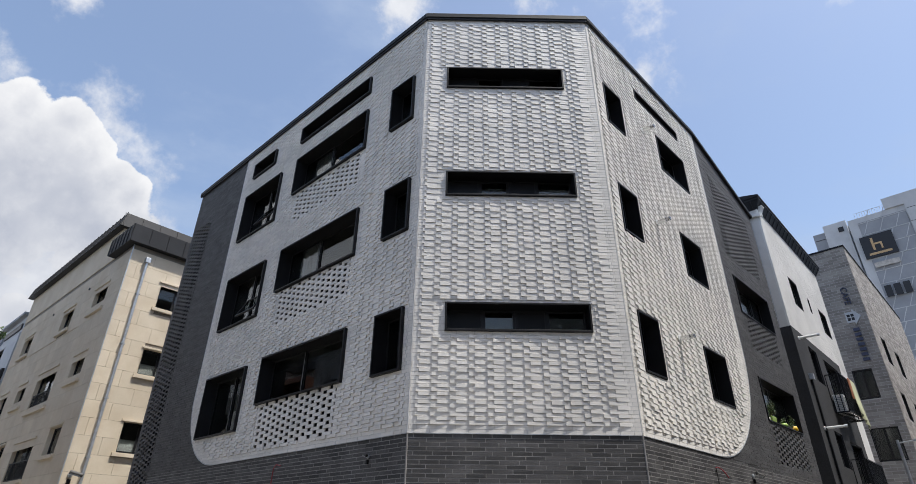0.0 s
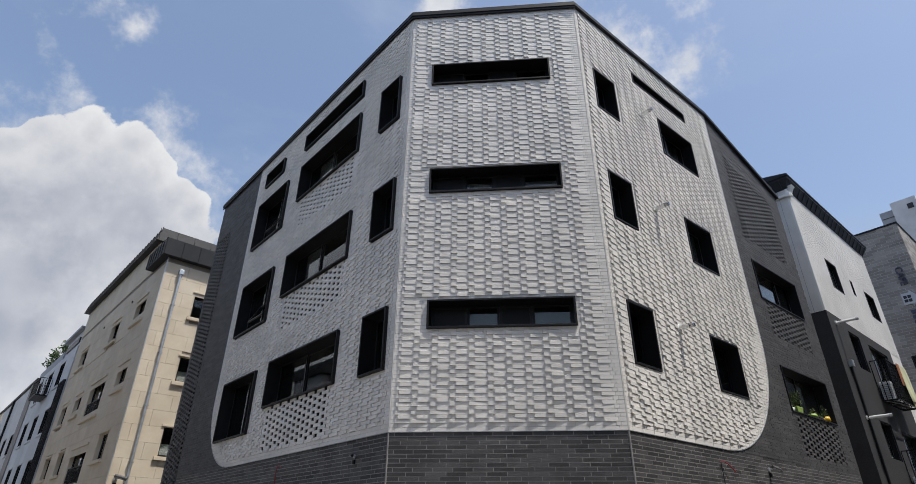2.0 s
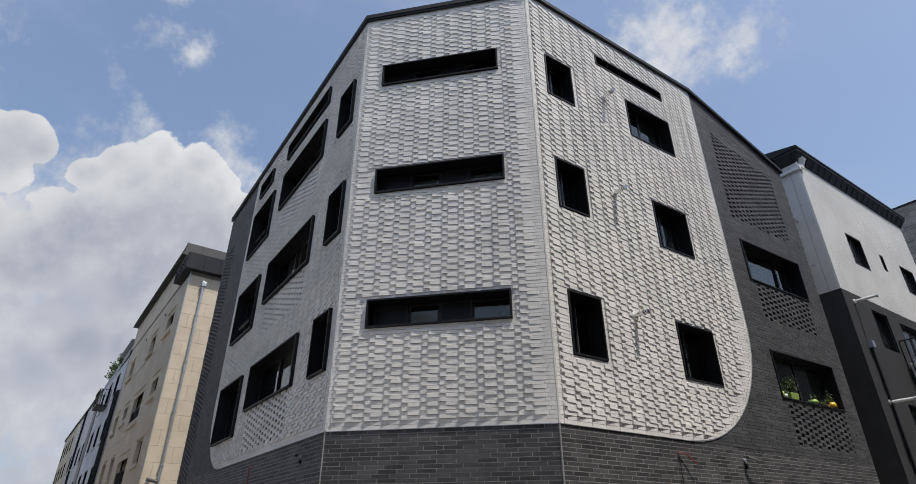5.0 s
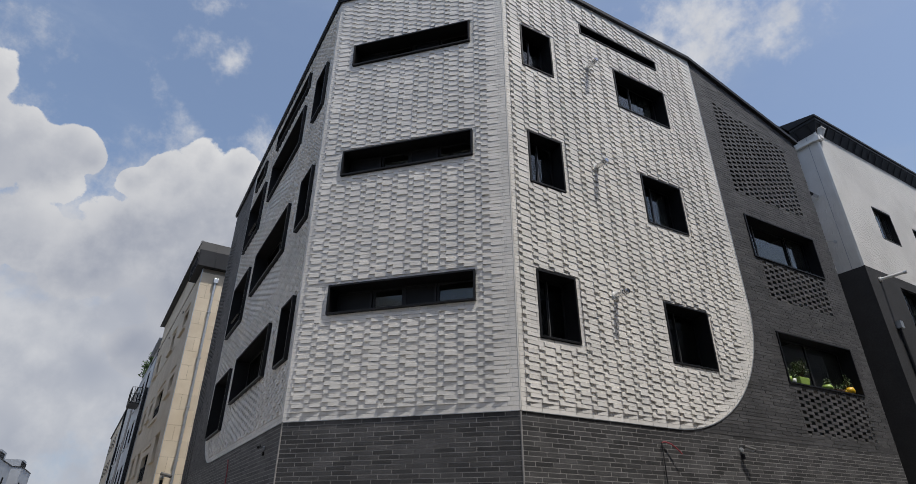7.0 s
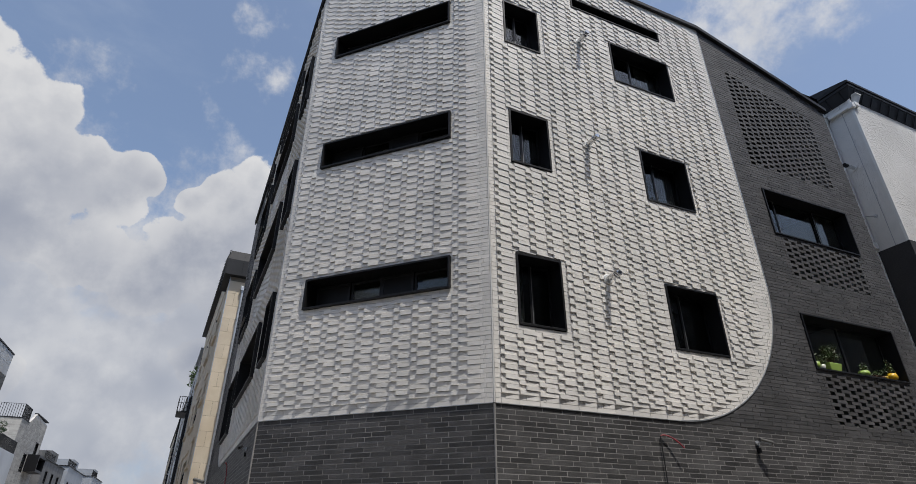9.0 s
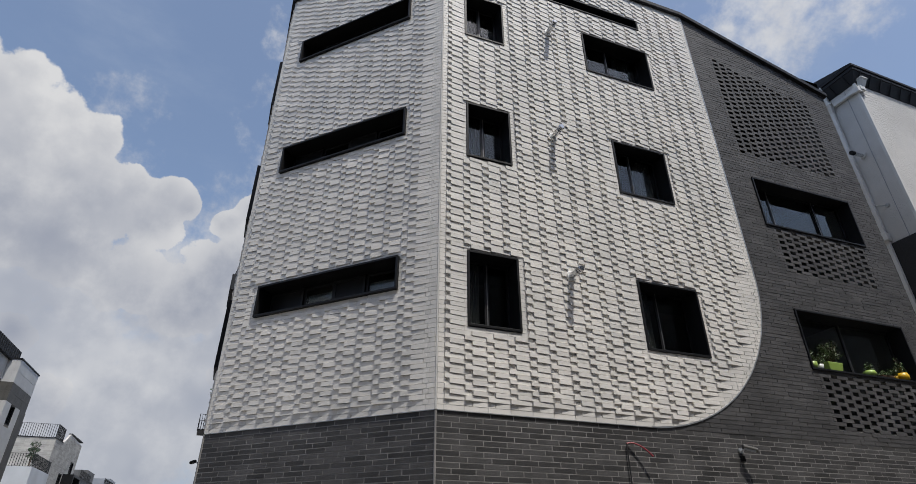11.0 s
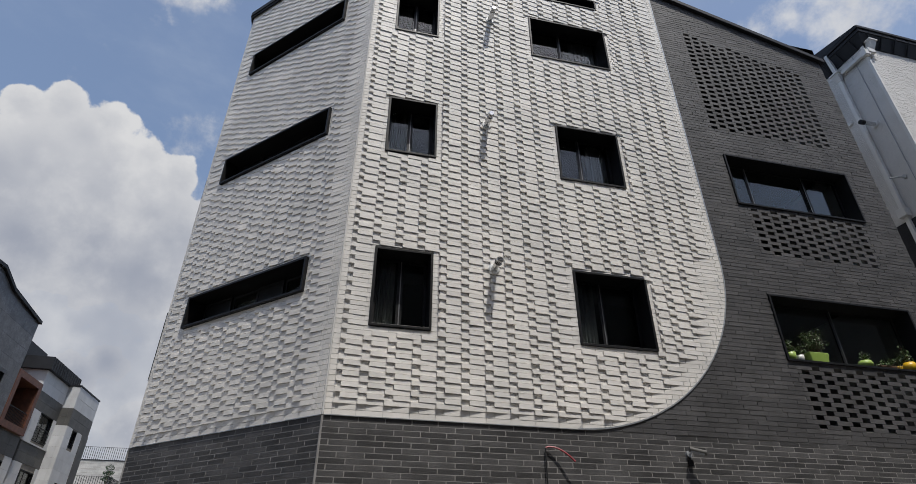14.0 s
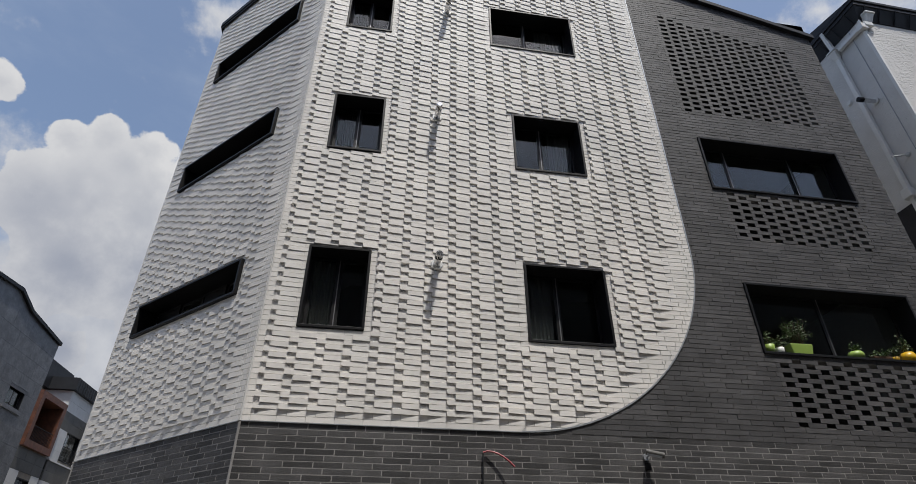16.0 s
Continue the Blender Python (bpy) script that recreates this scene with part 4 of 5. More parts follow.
def main_small_things():
    flue_one = flue()
    spots = [(11.56, 10.86), (11.43, 8.12), (11.48, 5.38)]
    flue_one.matrix_basis = M_R @ Matrix.Translation((spots[0][0] - CORNER_R[1], -0.03, spots[0][1]))
    for y, z in spots[1:]:
        copy_thing(flue_one, M_R @ Matrix.Translation((y - CORNER_R[1], -0.03, z)))
    hood = vent_hood()
    spots = [(-8.35, 8.58), (-8.35, 5.64), (-12.10, 8.42), (-12.12, 5.55)]
    small = Matrix.Diagonal((0.6, 0.6, 0.6, 1))
    hood.matrix_basis = M_L @ Matrix.Translation((spots[0][0] - FAR_X, -0.03, spots[0][1])) @ small
    for x, z in spots[1:]:
        copy_thing(hood, M_L @ Matrix.Translation((x - FAR_X, -0.03, z)) @ small)
    eye = cctv()
    eye.matrix_basis = M_R @ Matrix.Translation((14.06 - CORNER_R[1], -0.006, 2.97)) @ Matrix.Diagonal((0.8, 0.8, 0.8, 1))
    copy_thing(eye, M_L @ Matrix.Translation((-7.73 - FAR_X, -0.006, 2.92)) @ Matrix.Diagonal((0.8, 0.8, 0.8, 1)))
    u = 12.06 - CORNER_R[1]
    cable("power_cable", M_R, [(u, -0.03, 2.2), (u, -0.035, 2.6), (u + 0.005, -0.03, 2.95)], BLACK_CABLE, 0.009, "black cable running up the charcoal brick")
    pts = [(u + 0.005, -0.03, 2.952)] + [(u + 0.05 + 0.06 * i, -0.035 - 0.015 * i, 2.968 - 0.007 * i * i) for i in range(6)]
    cable("red_cable_end", M_R, pts, RED_CABLE, 0.011, "loose red cable end on charcoal brick")
    u = -10.72 - FAR_X
    pts = [(u, -0.03, 2.4), (u, -0.03, 2.75), (u + 0.05, -0.05, 2.93), (u + 0.2, -0.09, 2.99), (u + 0.42, -0.12, 2.95)]
    cable("red_cable_end", M_L, pts, RED_CABLE, 0.010, "loose red cable end on charcoal brick")
    ledge = WIN_R[7][2] + 0.026

    def at(y, inward=0.10):
        return M_R @ Matrix.Translation((y - CORNER_R[1], inward, ledge))

    plant_pot(at(16.27), "cup", 0.15, 0.14, LIME, "small lime green pot with a seedling on the ledge", 90, 0.09, 0.24, 1)
    plant_pot(at(16.43), "cup", 0.12, 0.11, CREAM, "small white pot with pale succulents on the ledge", 90, 0.09, 0.22, 2)
    plant_pot(at(16.74), "square", 0.36, 0.17, LIME, "lime green planter with a bushy plant on the ledge", 460, 0.21, 0.40, 3)
    plant_pot(at(17.64), "round", 0.22, 0.12, LIME, "round lime green bowl with a small plant", 70, 0.08, 0.14, 4)
    plant_pot(at(18.02), "square", 0.34, 0.06, TERRA, "low brown clay tray of succulents", 200, 0.16, 0.09, 5)
    plant_pot(at(18.28), "cup", 0.11, 0.08, YELLOW, "small yellow pot with a leafy plant", 60, 0.08, 0.16, 6)
    plant_pot(at(18.52), "round", 0.21, 0.16, YELLOW, "round yellow pot with a tall sprig", 90, 0.10, 0.32, 7)


main_fittings()
main_small_things()


# ---- neighbours ----
def ribs(parent, m, u0, u1, y, z0, z1, step, material, lean=0.0):
    """Standing seams on a sheet-metal band."""
    n = max(1, round((u1 - u0) / step))
    b = Buf()
    for i in range(n + 1):
        u = u0 + (u1 - u0) * i / n
        b.hexa([(u - 0.012, y - 0.03, z0), (u + 0.012, y - 0.03, z0), (u + 0.012, y, z0), (u - 0.012, y, z0),
                (u - 0.012, y - 0.03 + lean, z1), (u + 0.012, y - 0.03 + lean, z1), (u + 0.012, y + lean, z1), (u - 0.012, y + lean, z1)])
    part("seam", b, material, parent, m, kind="stuff")


def railing(name, parent, m, u0, u1, y, z0, z1, step=0.11, bar=0.008, material=None):
    b = Buf()
    b.box(u0, u1, y - 0.02, y + 0.02, z1 - 0.03, z1)
    b.box(u0, u1, y - 0.015, y + 0.015, z0, z0 + 0.025)
    n = max(1, round((u1 - u0) / step))
    for i in range(n + 1):
        u = u0 + (u1 - u0) * i / n
        b.box(u - bar, u + bar, y - bar, y + bar, z0 + 0.025, z1 - 0.03)
    return part(name, b, material or BLACK_METAL, parent, m, "black metal bar railing", "stuff")


def surrounds(parent, m, holes, material, out=0.10):
    for h in holes:
        part("window_sill", Buf().box(h[0] - 0.14, h[1] + 0.14, -out - 0.03, 0.0, h[2] - 0.15, h[2] - 0.013), material, parent, m, bevel=0.008)
        part("lintel", Buf().box(h[0] - 0.10, h[1] + 0.10, -out + 0.02, 0.0, h[3] + 0.013, h[3] + 0.09), material, parent, m, bevel=0.006)


# beige stone building along the street
BG = 3.0
bx, by = -23.85, 5.74
LB = 15.3
ux, uy = math.cos(radians(BG)), math.sin(radians(BG))


def bw(d0, d1, z0, z1):
    return (LB - d1, LB - d0, z0, z1)


BF = [bw(1.65, 3.15, 10.25, 11.35), bw(5.7, 7.2, 10.22, 11.32), bw(11.8, 13.4, 10.18, 11.25),
      bw(1.6, 3.05, 7.22, 8.32), bw(4.95, 7.65, 6.62, 8.3), bw(9.35, 10.7, 7.17, 8.26), bw(12.5, 13.9, 7.1, 8.24),
      bw(1.6, 3, 4.42, 5.46), bw(4.6, 7.5, 3.72, 5.25), bw(9.2, 10.5, 4.35, 5.4), bw(12.3, 13.7, 4.35, 5.4)]
BR = [(1.21, 2.65, 10.2, 11.3), (1.23, 2.65, 7.4, 8.45), (1.26, 2.65, 4.5, 5.6)]


def beige_building():
    h, m, mr, _, f, r, _ = shed("stone_building", bx - LB * ux, by - LB * uy, BG, LB, 11.0, 12.6, STONE_JOINT, "beige limestone-clad building with a black metal roof", BF, BR, reveal=0.13)
    mr2 = mr @ pose(0.24, 0, 0)
    lay(f, m, LB, 0.0, lambda u: 12.6, BF, BEIGE_STONE, 1.25, 0.62, 0.008, 0.03, (0.0, 0.5), (7, 15.3, 3, 13), 200, "stone_panel")
    lay(r, mr2 @ pose(-0.24, 0, 0), 10.9, 0.0, lambda u: 12.6, [(a + 0.24, c + 0.24, z0, z1) for a, c, z0, z1 in BR], BEIGE_STONE, 1.25, 0.62, 0.008, 0.03, (0.25, 0.75), (0, 6, 3, 13), 200, "stone_panel")
    surrounds(h, m, BF, BEIGE_STONE)
    surrounds(h, mr2, BR, BEIGE_STONE)
    for holes, mm in ((BF, m), (BR, mr2)):
        for w in holes:
            part("reveal", Buf().ring(w[0] - 0.03, w[1] + 0.03, w[2] - 0.03, w[3] + 0.03, -0.03, 0.13, 0.031), BEIGE_STONE, h, mm, "stone window reveal")
    for w in BR[1:]:
        part("frosted_panel", Buf().box(w[0] + 0.08, w[1] - 0.06, 0.235, 0.24, w[2] + 0.06, w[2] + 0.5), CURTAIN, h, mr2, "frosted lower window panel")
    for k in (4, 8):
        w = BF[k]
        railing("railing", h, m, w[0] + 0.03, w[1] - 0.03, 0.02, w[2] + 0.05, w[2] + 0.75)
    # upper tier and roof bands
    part("upper_wall", Buf().box(0, LB - 2.1, -0.03, 9.5, 12.601, 14.2), BEIGE_STONE, h, m)
    b = Buf()
    b.hexa([(-0.15, -0.30, 14.15), (LB - 1.85, -0.30, 14.15), (LB - 1.85, 9.6, 14.15), (-0.15, 9.6, 14.15), (-0.15, -0.12, 14.88), (LB - 2.0, -0.12, 14.88), (LB - 2.0, 9.5, 14.88), (-0.15, 9.5, 14.88)])
    part("roof_band", b, SEAM_METAL, h, m, "black standing-seam roof band")
    ribs(h, m, -0.13, LB - 1.9, -0.30, 14.15, 14.88, 0.45, SEAM_METAL, 0.18)
    mt = m @ pose(LB - 1.85, 0, 0, 0, 0, 90)
    ribs(h, mt, -0.2, 9.4, 0.0, 14.17, 14.86, 0.8, SEAM_METAL, 0.15)
    part("lower_band", Buf().box(LB - 2.1, LB + 0.32, -0.32, 10.8, 12.602, 13.38), SEAM_METAL, h, m, "black standing-seam lower eave")
    ribs(h, m, LB - 2.05, LB + 0.3, -0.32, 12.61, 13.37, 0.4, SEAM_METAL)
    ribs(h, m @ pose(LB + 0.32, 0, 0, 0, 0, 90), -0.3, 10.6, 0.0, 12.61, 13.37, 0.75, SEAM_METAL)
    part("corner_strip", Buf().box(LB + 0.001, LB + 0.035, -0.035, -0.001, 0, 12.59), GALV, h, m)
    pipe = part("downpipe", Buf().tube((0.62, -0.12, 0.2), (0.62, -0.12, 11.95), 0.055, n=14), GALV, h, mr, "galvanised steel downpipe")
    part("hopper", Buf().box(0.52, 0.72, -0.22, -0.035, 11.92, 12.14), GALV, h, mr, bevel=0.01)
    for z in (4.2, 6.3, 8.4, 10.5):
        part("pipe_clip", Buf().box(0.54, 0.70, -0.18, -0.035, z, z + 0.04), GALV, pipe, mr)
    part("conduit", Buf().box(0.6, 11.2, -0.055, -0.031, 9.9, 9.93), BEIGE_STONE, h, m)
    for d, z in ((4.3, 11.75), (9.2, 11.7)):
        part("wall_vent", Buf().tube((LB - d, -0.03, z), (LB - d, -0.07, z), 0.06, n=12), BLACK_METAL, h, m)


beige_building()
eye2 = cctv()
eye2.matrix_basis = side(-23.86, 6.0, 90) @ Matrix.Translation((0, -0.03, 3.62)) @ Matrix.Diagonal((1.6, 1.6, 1.6, 1))

# white building beyond the corner building
WX, WY = -4.17, 21.33
WRF = [(1.95, 3.08, 9.70, 10.85), (4.42, 4.72, 10.08, 10.72), (6.10, 7.32, 9.62, 10.74)]
WRD = [(23.0 - WY, 24.1 - WY, 6.75, 8.0), (25.0 - WY, 27.2 - WY, 6.3, 7.95), (23.15 - WY, 24.3 - WY, 3.95, 5.1), (25.3 - WY, 27.2 - WY, 3.2, 5.0)]


def air_unit(m):
    f = thing("air_conditioner", 0, 0, 0, "white outdoor air-conditioning unit in a balcony cage", "air conditioner", "outdoor units on the balconies")
    f.matrix_basis = m
    WORLD_OF[f] = m
    part("case", Buf().box(0, 0.8, -0.32, 0, 0, 0.62), WHITE_PLASTIC, f, bevel=0.012)
    b = Buf()
    for i in range(9):
        b.box(0.06, 0.5, -0.335, -0.321, 0.08 + i * 0.055, 0.095 + i * 0.055)
    for i in range(8):
        b.box(-0.014, -0.001, -0.29, -0.03, 0.08 + i * 0.06, 0.10 + i * 0.06)
    part("grille", b, GREY_PANEL, f)


SPLIT = (0.0, 0.37, 0.71, 0.18, 0.83, 0.55, 0.29, 0.93, 0.44)


def white_building():
    h, m, mr, ml, f, r, l = shed("white_building", WX, WY, 91.1, 8.15, 8.0, 13.25, WHITE_STUCCO, "white split-tile building with a charcoal lower front", WRF + WRD)
    top = lambda u: 13.25
    ml2 = ml @ pose(0.24, 0, 0)
    lay(f, m, 8.15, 8.3, top, WRF, WHITE_STUCCO, 0.12, 0.033, 0.003, 0.008, SPLIT, (0, 4, 9, 12), 60, "split_tile", jitter=0.0045)
    lay(l, ml, 8.0, 8.3, top, [], WHITE_STUCCO, 0.12, 0.033, 0.003, 0.008, SPLIT, (0, 0, 0, 0), 0, "split_tile", jitter=0.0045)
    part("slot_window", Buf().ring(6.46, 6.68, 9.0, 10.98, -0.06, -0.022, 0.03).box(6.48, 6.66, -0.045, -0.025, 9.02, 10.96), BLACK_METAL, h, ml, "narrow dark window")
    part("movement_joint", Buf().box(7.70, 7.712, -0.026, -0.019, 8.3, 13.0), GREY_PANEL, h, ml)
    part("corner_bead", Buf().box(-0.03, 0.012, -0.035, 0.03, 8.3, 13.2), WHITE_PLASTIC, h, m)
    wall_slab(h, m @ pose(-0.06, -0.05, 0), 6.6, lambda u: 8.3, [(a + 0.06, c + 0.06, z0, z1) for a, c, z0, z1 in WRD], BLACK_STUCCO, thick=0.05, label="charcoal lower cladding", name="lower_cladding")
    part("side_cladding", Buf().box(0.1, 8.0, -0.05, -0.001, 0, 8.3), BLACK_STUCCO, h, ml, "charcoal lower cladding")
    # eave: a seamed sheet band leaning out to the gutter
    b = Buf()
    b.hexa([(-0.03, -0.03, 12.98), (8.2, -0.03, 12.98), (8.2, 8.0, 12.98), (-0.03, 8.0, 12.98), (-0.15, -0.18, 13.31), (8.4, -0.18, 13.31), (8.4, 8.2, 13.31), (-0.15, 8.2, 13.31)])
    part("soffit", b, SEAM_METAL, h, m, "black seamed sheet band under the eave")
    ribs(h, m, 0.1, 8.1, -0.03, 12.99, 13.30, 0.42, SEAM_METAL, -0.17)
    ribs(h, ml, 0.1, 7.9, -0.03, 12.99, 13.30, 0.42, SEAM_METAL, -0.17)
    part("eave", Buf().box(-0.17, 8.42, -0.20, 8.22, 13.311, 13.41), COPING, h, m, "black projecting eave", bevel=0.01)
    part("gutter", Buf().box(-0.20, 8.46, -0.23, 8.26, 13.411, 13.50), COPING, h, m, bevel=0.012)
    b = Buf()
    b.hexa([(-0.2, -0.2, 13.501), (8.4, -0.2, 13.501), (8.4, 8.2, 13.501), (-0.2, 8.2, 13.501), (-0.1, 3.9, 14.5), (8.3, 3.9, 14.5), (8.3, 4.1, 14.5), (-0.1, 4.1, 14.5)])
    part("roof", b, SEAM_METAL, h, m)
    # rainwater pipe on the flank
    u = 8.0 - 0.77
    pipe = part("downpipe", Buf().box(u - 0.045, u + 0.045, -0.12, -0.03, 0.3, 12.62), WHITE_PLASTIC, h, ml, "white square downpipe", bevel=0.008)
    b = Buf()
    b.hexa([(u - 0.05, -0.125, 12.52), (u + 0.05, -0.125, 12.52), (u + 0.05, -0.03, 12.52), (u - 0.05, -0.03, 12.52), (u - 0.11, -0.20, 12.74), (u + 0.11, -0.20, 12.74), (u + 0.11, -0.03, 12.74), (u - 0.11, -0.03, 12.74)])
    b.box(u - 0.13, u + 0.13, -0.22, -0.03, 12.741, 12.79)
    part("pipe_head", b, WHITE_PLASTIC, pipe, ml, bevel=0.008)
    b = Buf()
    b.hexa([(u - 0.045, -0.12, 12.79), (u + 0.045, -0.12, 12.79), (u + 0.045, -0.03, 12.79), (u - 0.045, -0.03, 12.79), (u - 0.045, -0.21, 13.44), (u + 0.045, -0.21, 13.44), (u + 0.045, -0.12, 13.44), (u - 0.045, -0.12, 13.44)])
    part("upper_pipe", b, WHITE_PLASTIC, pipe, ml, bevel=0.006)
    part("cross_pipe", Buf().box(u + 0.13, 8.02, -0.12, -0.03, 12.66, 12.75), WHITE_PLASTIC, h, ml, bevel=0.008)
    part("pipe_elbow", Buf().box(7.96, 8.10, -0.13, 0.03, 12.62, 12.79), WHITE_PLASTIC, h, ml, bevel=0.01)
    b = Buf()
    b.hexa([(0.10, -0.12, 12.84), (0.21, -0.12, 12.84), (0.21, -0.02, 12.84), (0.10, -0.02, 12.84), (0.05, -0.20, 13.06), (0.27, -0.20, 13.06), (0.27, -0.02, 13.06), (0.05, -0.02, 13.06)])
    b.box(0.03, 0.29, -0.22, -0.02, 13.061, 13.11)
    part("corner_hopper", b, WHITE_PLASTIC, h, m, bevel=0.008)
    part("hopper_pipe", Buf().box(-0.02, 0.19, -0.12, -0.03, 12.70, 12.839), WHITE_PLASTIC, h, m, bevel=0.01)
    part("lower_pipe_head", Buf().box(u - 0.10, u + 0.10, -0.20, -0.03, 8.36, 8.58), WHITE_PLASTIC, pipe, ml, bevel=0.02)
    part("vent_cap", Buf().tube((8.0 - 1.04, -0.02, 11.33), (8.0 - 1.04, -0.07, 11.33), 0.075, 0.05, 16), WHITE_PLASTIC, h, ml, "small round white vent cap")
    part("wall_bracket", Buf().tube((8.0 - 0.47, -0.02, 9.27), (8.0 - 0.56, -0.36, 9.23), 0.018, n=8).tube((8.0 - 0.47, -0.02, 9.27), (8.0 - 0.47, -0.05, 9.27), 0.05, n=12), GALV, h, ml, "thin steel wall bracket")
    for z, dz in ((5.0, 0), (8.0, 0)):
        f2 = thing("wall_lamp_arm", 0, 0, 0, "white tubular arm fixed to the charcoal wall", "pipe arm", "pipe arms on the charcoal wall")
        mm = m @ Matrix.Translation((0.55, -0.05, z))
        f2.matrix_basis = mm
        WORLD_OF[f2] = mm
        part("arm", Buf().tube((0, 0, 0), (0.1, -0.55, 0.02), 0.04, n=10), WHITE_PLASTIC, f2)
        part("collar", Buf().tube((0, 0, 0), (0, -0.04, 0), 0.07, n=12), WHITE_PLASTIC, f2)
        part("tip", Buf().tube((0.1, -0.55, 0.02), (0.115, -0.63, 0.022), 0.048, n=10), GALV, f2)
    part("thin_downpipe", Buf().tube((0.55, -0.09, 0.2), (0.55, -0.09, 6.6), 0.035, n=8), BLACK_METAL, h, m)
    part("pipe_box", Buf().box(0.47, 0.63, -0.18, -0.05, 6.55, 6.75), GALV, h, m)
    for z0, z1, a, c in ((5.85, 7.2, 24.3 - WY, 26.5 - WY), (2.9, 4.3, 24.4 - WY, 27.0 - WY)):
        cage = railing("balcony", h, m, a, c, -0.52, z0, z1, 0.13, 0.012)
        for u in (a, c):
            railing("side_rail", cage, m @ pose(u, -0.06, 0, 0, 0, -90), 0.0, 0.44, 0.0, z0, z1, 0.13, 0.012)
        b = Buf()
        for i in range(9):
            u = a + (c - a) * i / 8
            b.box(u - 0.015, u + 0.015, -0.5, -0.06, z0 - 0.03, z0 - 0.001)
        part("balcony_floor", b, BLACK_METAL, cage, m)
        air_unit(m @ Matrix.Translation((a + 0.1, -0.10, z0 + 0.01)))
    fl = flue_pipe_side(ml @ Matrix.Translation((8.0 - 0.52, -0.03, 10.86)))
    return h, m


def flue_pipe_side(mm):
    f = thing("flue_pipe", 0, 0, 0, "steel boiler flue pipe on the white flank", "flue pipe")
    f.matrix_basis = mm
    WORLD_OF[f] = mm
    part("pipe", Buf().tube((0, 0, 0), (0, -0.42, -0.02), 0.05, n=14), CHROME, f)
    part("wall_plate", Buf().tube((0, 0, 0), (0, -0.03, 0), 0.085, n=16), WHITE_PLASTIC, f)
    part("end_cap", Buf().tube((0, -0.34, -0.016), (0, -0.45, -0.022), 0.058, n=14), BLACK_METAL, f)
    return f


wh, mW = white_building()


def hanging_cloth():
    b = Buf()
    n, k = 14, 10
    for i in range(n + 1):
        for j in range(k + 1):
            u = 25.5 - WY + 1.0 * i / n
            drop = 1.75 * j / k
            b.v.append((u + 0.06 * math.sin(j * 0.6), -0.56 - 0.05 * math.sin(i * 1.3) * j / k - 0.08 * j / k, 7.24 - drop * (0.75 + 0.25 * i / n)))
    for i in range(n):
        for j in range(k):
            a = i * (k + 1) + j
            b.f.append((a, a + k + 1, a + k + 2, a + 1))
    ob = solo("hanging_cloth", b, CLOTH, mW, "yellow-green cloth hung over a balcony railing", "cloth")
    ob.modifiers.new("thick", "SOLIDIFY").thickness = 0.006
    b = Buf()
    for i in range(9):
        for j in range(6):
            b.v.append((25.35 - WY + 0.22 * i / 8, -0.56 - 0.03 * math.sin(i), 7.22 - 0.75 * j / 5))
    for i in range(8):
        for j in range(5):
            a = i * 6 + j
            b.f.append((a, a + 6, a + 7, a + 1))
    ob = solo("hanging_towel", b, ORANGE, mW, "orange towel hung over a balcony railing", "towel")
    ob.modifiers.new("thick", "SOLIDIFY").thickness = 0.006


hanging_cloth()


# cafe building of grey brick
def lettering(name, text, size, material, m, parent, deep=0.04):
    cu = bpy.data.curves.new(name, "FONT")
    cu.body, cu.size, cu.extrude, cu.align_x, cu.align_y = text, size, deep, "CENTER", "CENTER"
    tmp = bpy.data.objects.new(name, cu)
    me = bpy.data.meshes.new_from_object(tmp)
    me.materials.clear()
    me.materials.append(material)
    bpy.data.objects.remove(tmp)
    return part(name, me, material, parent, m)


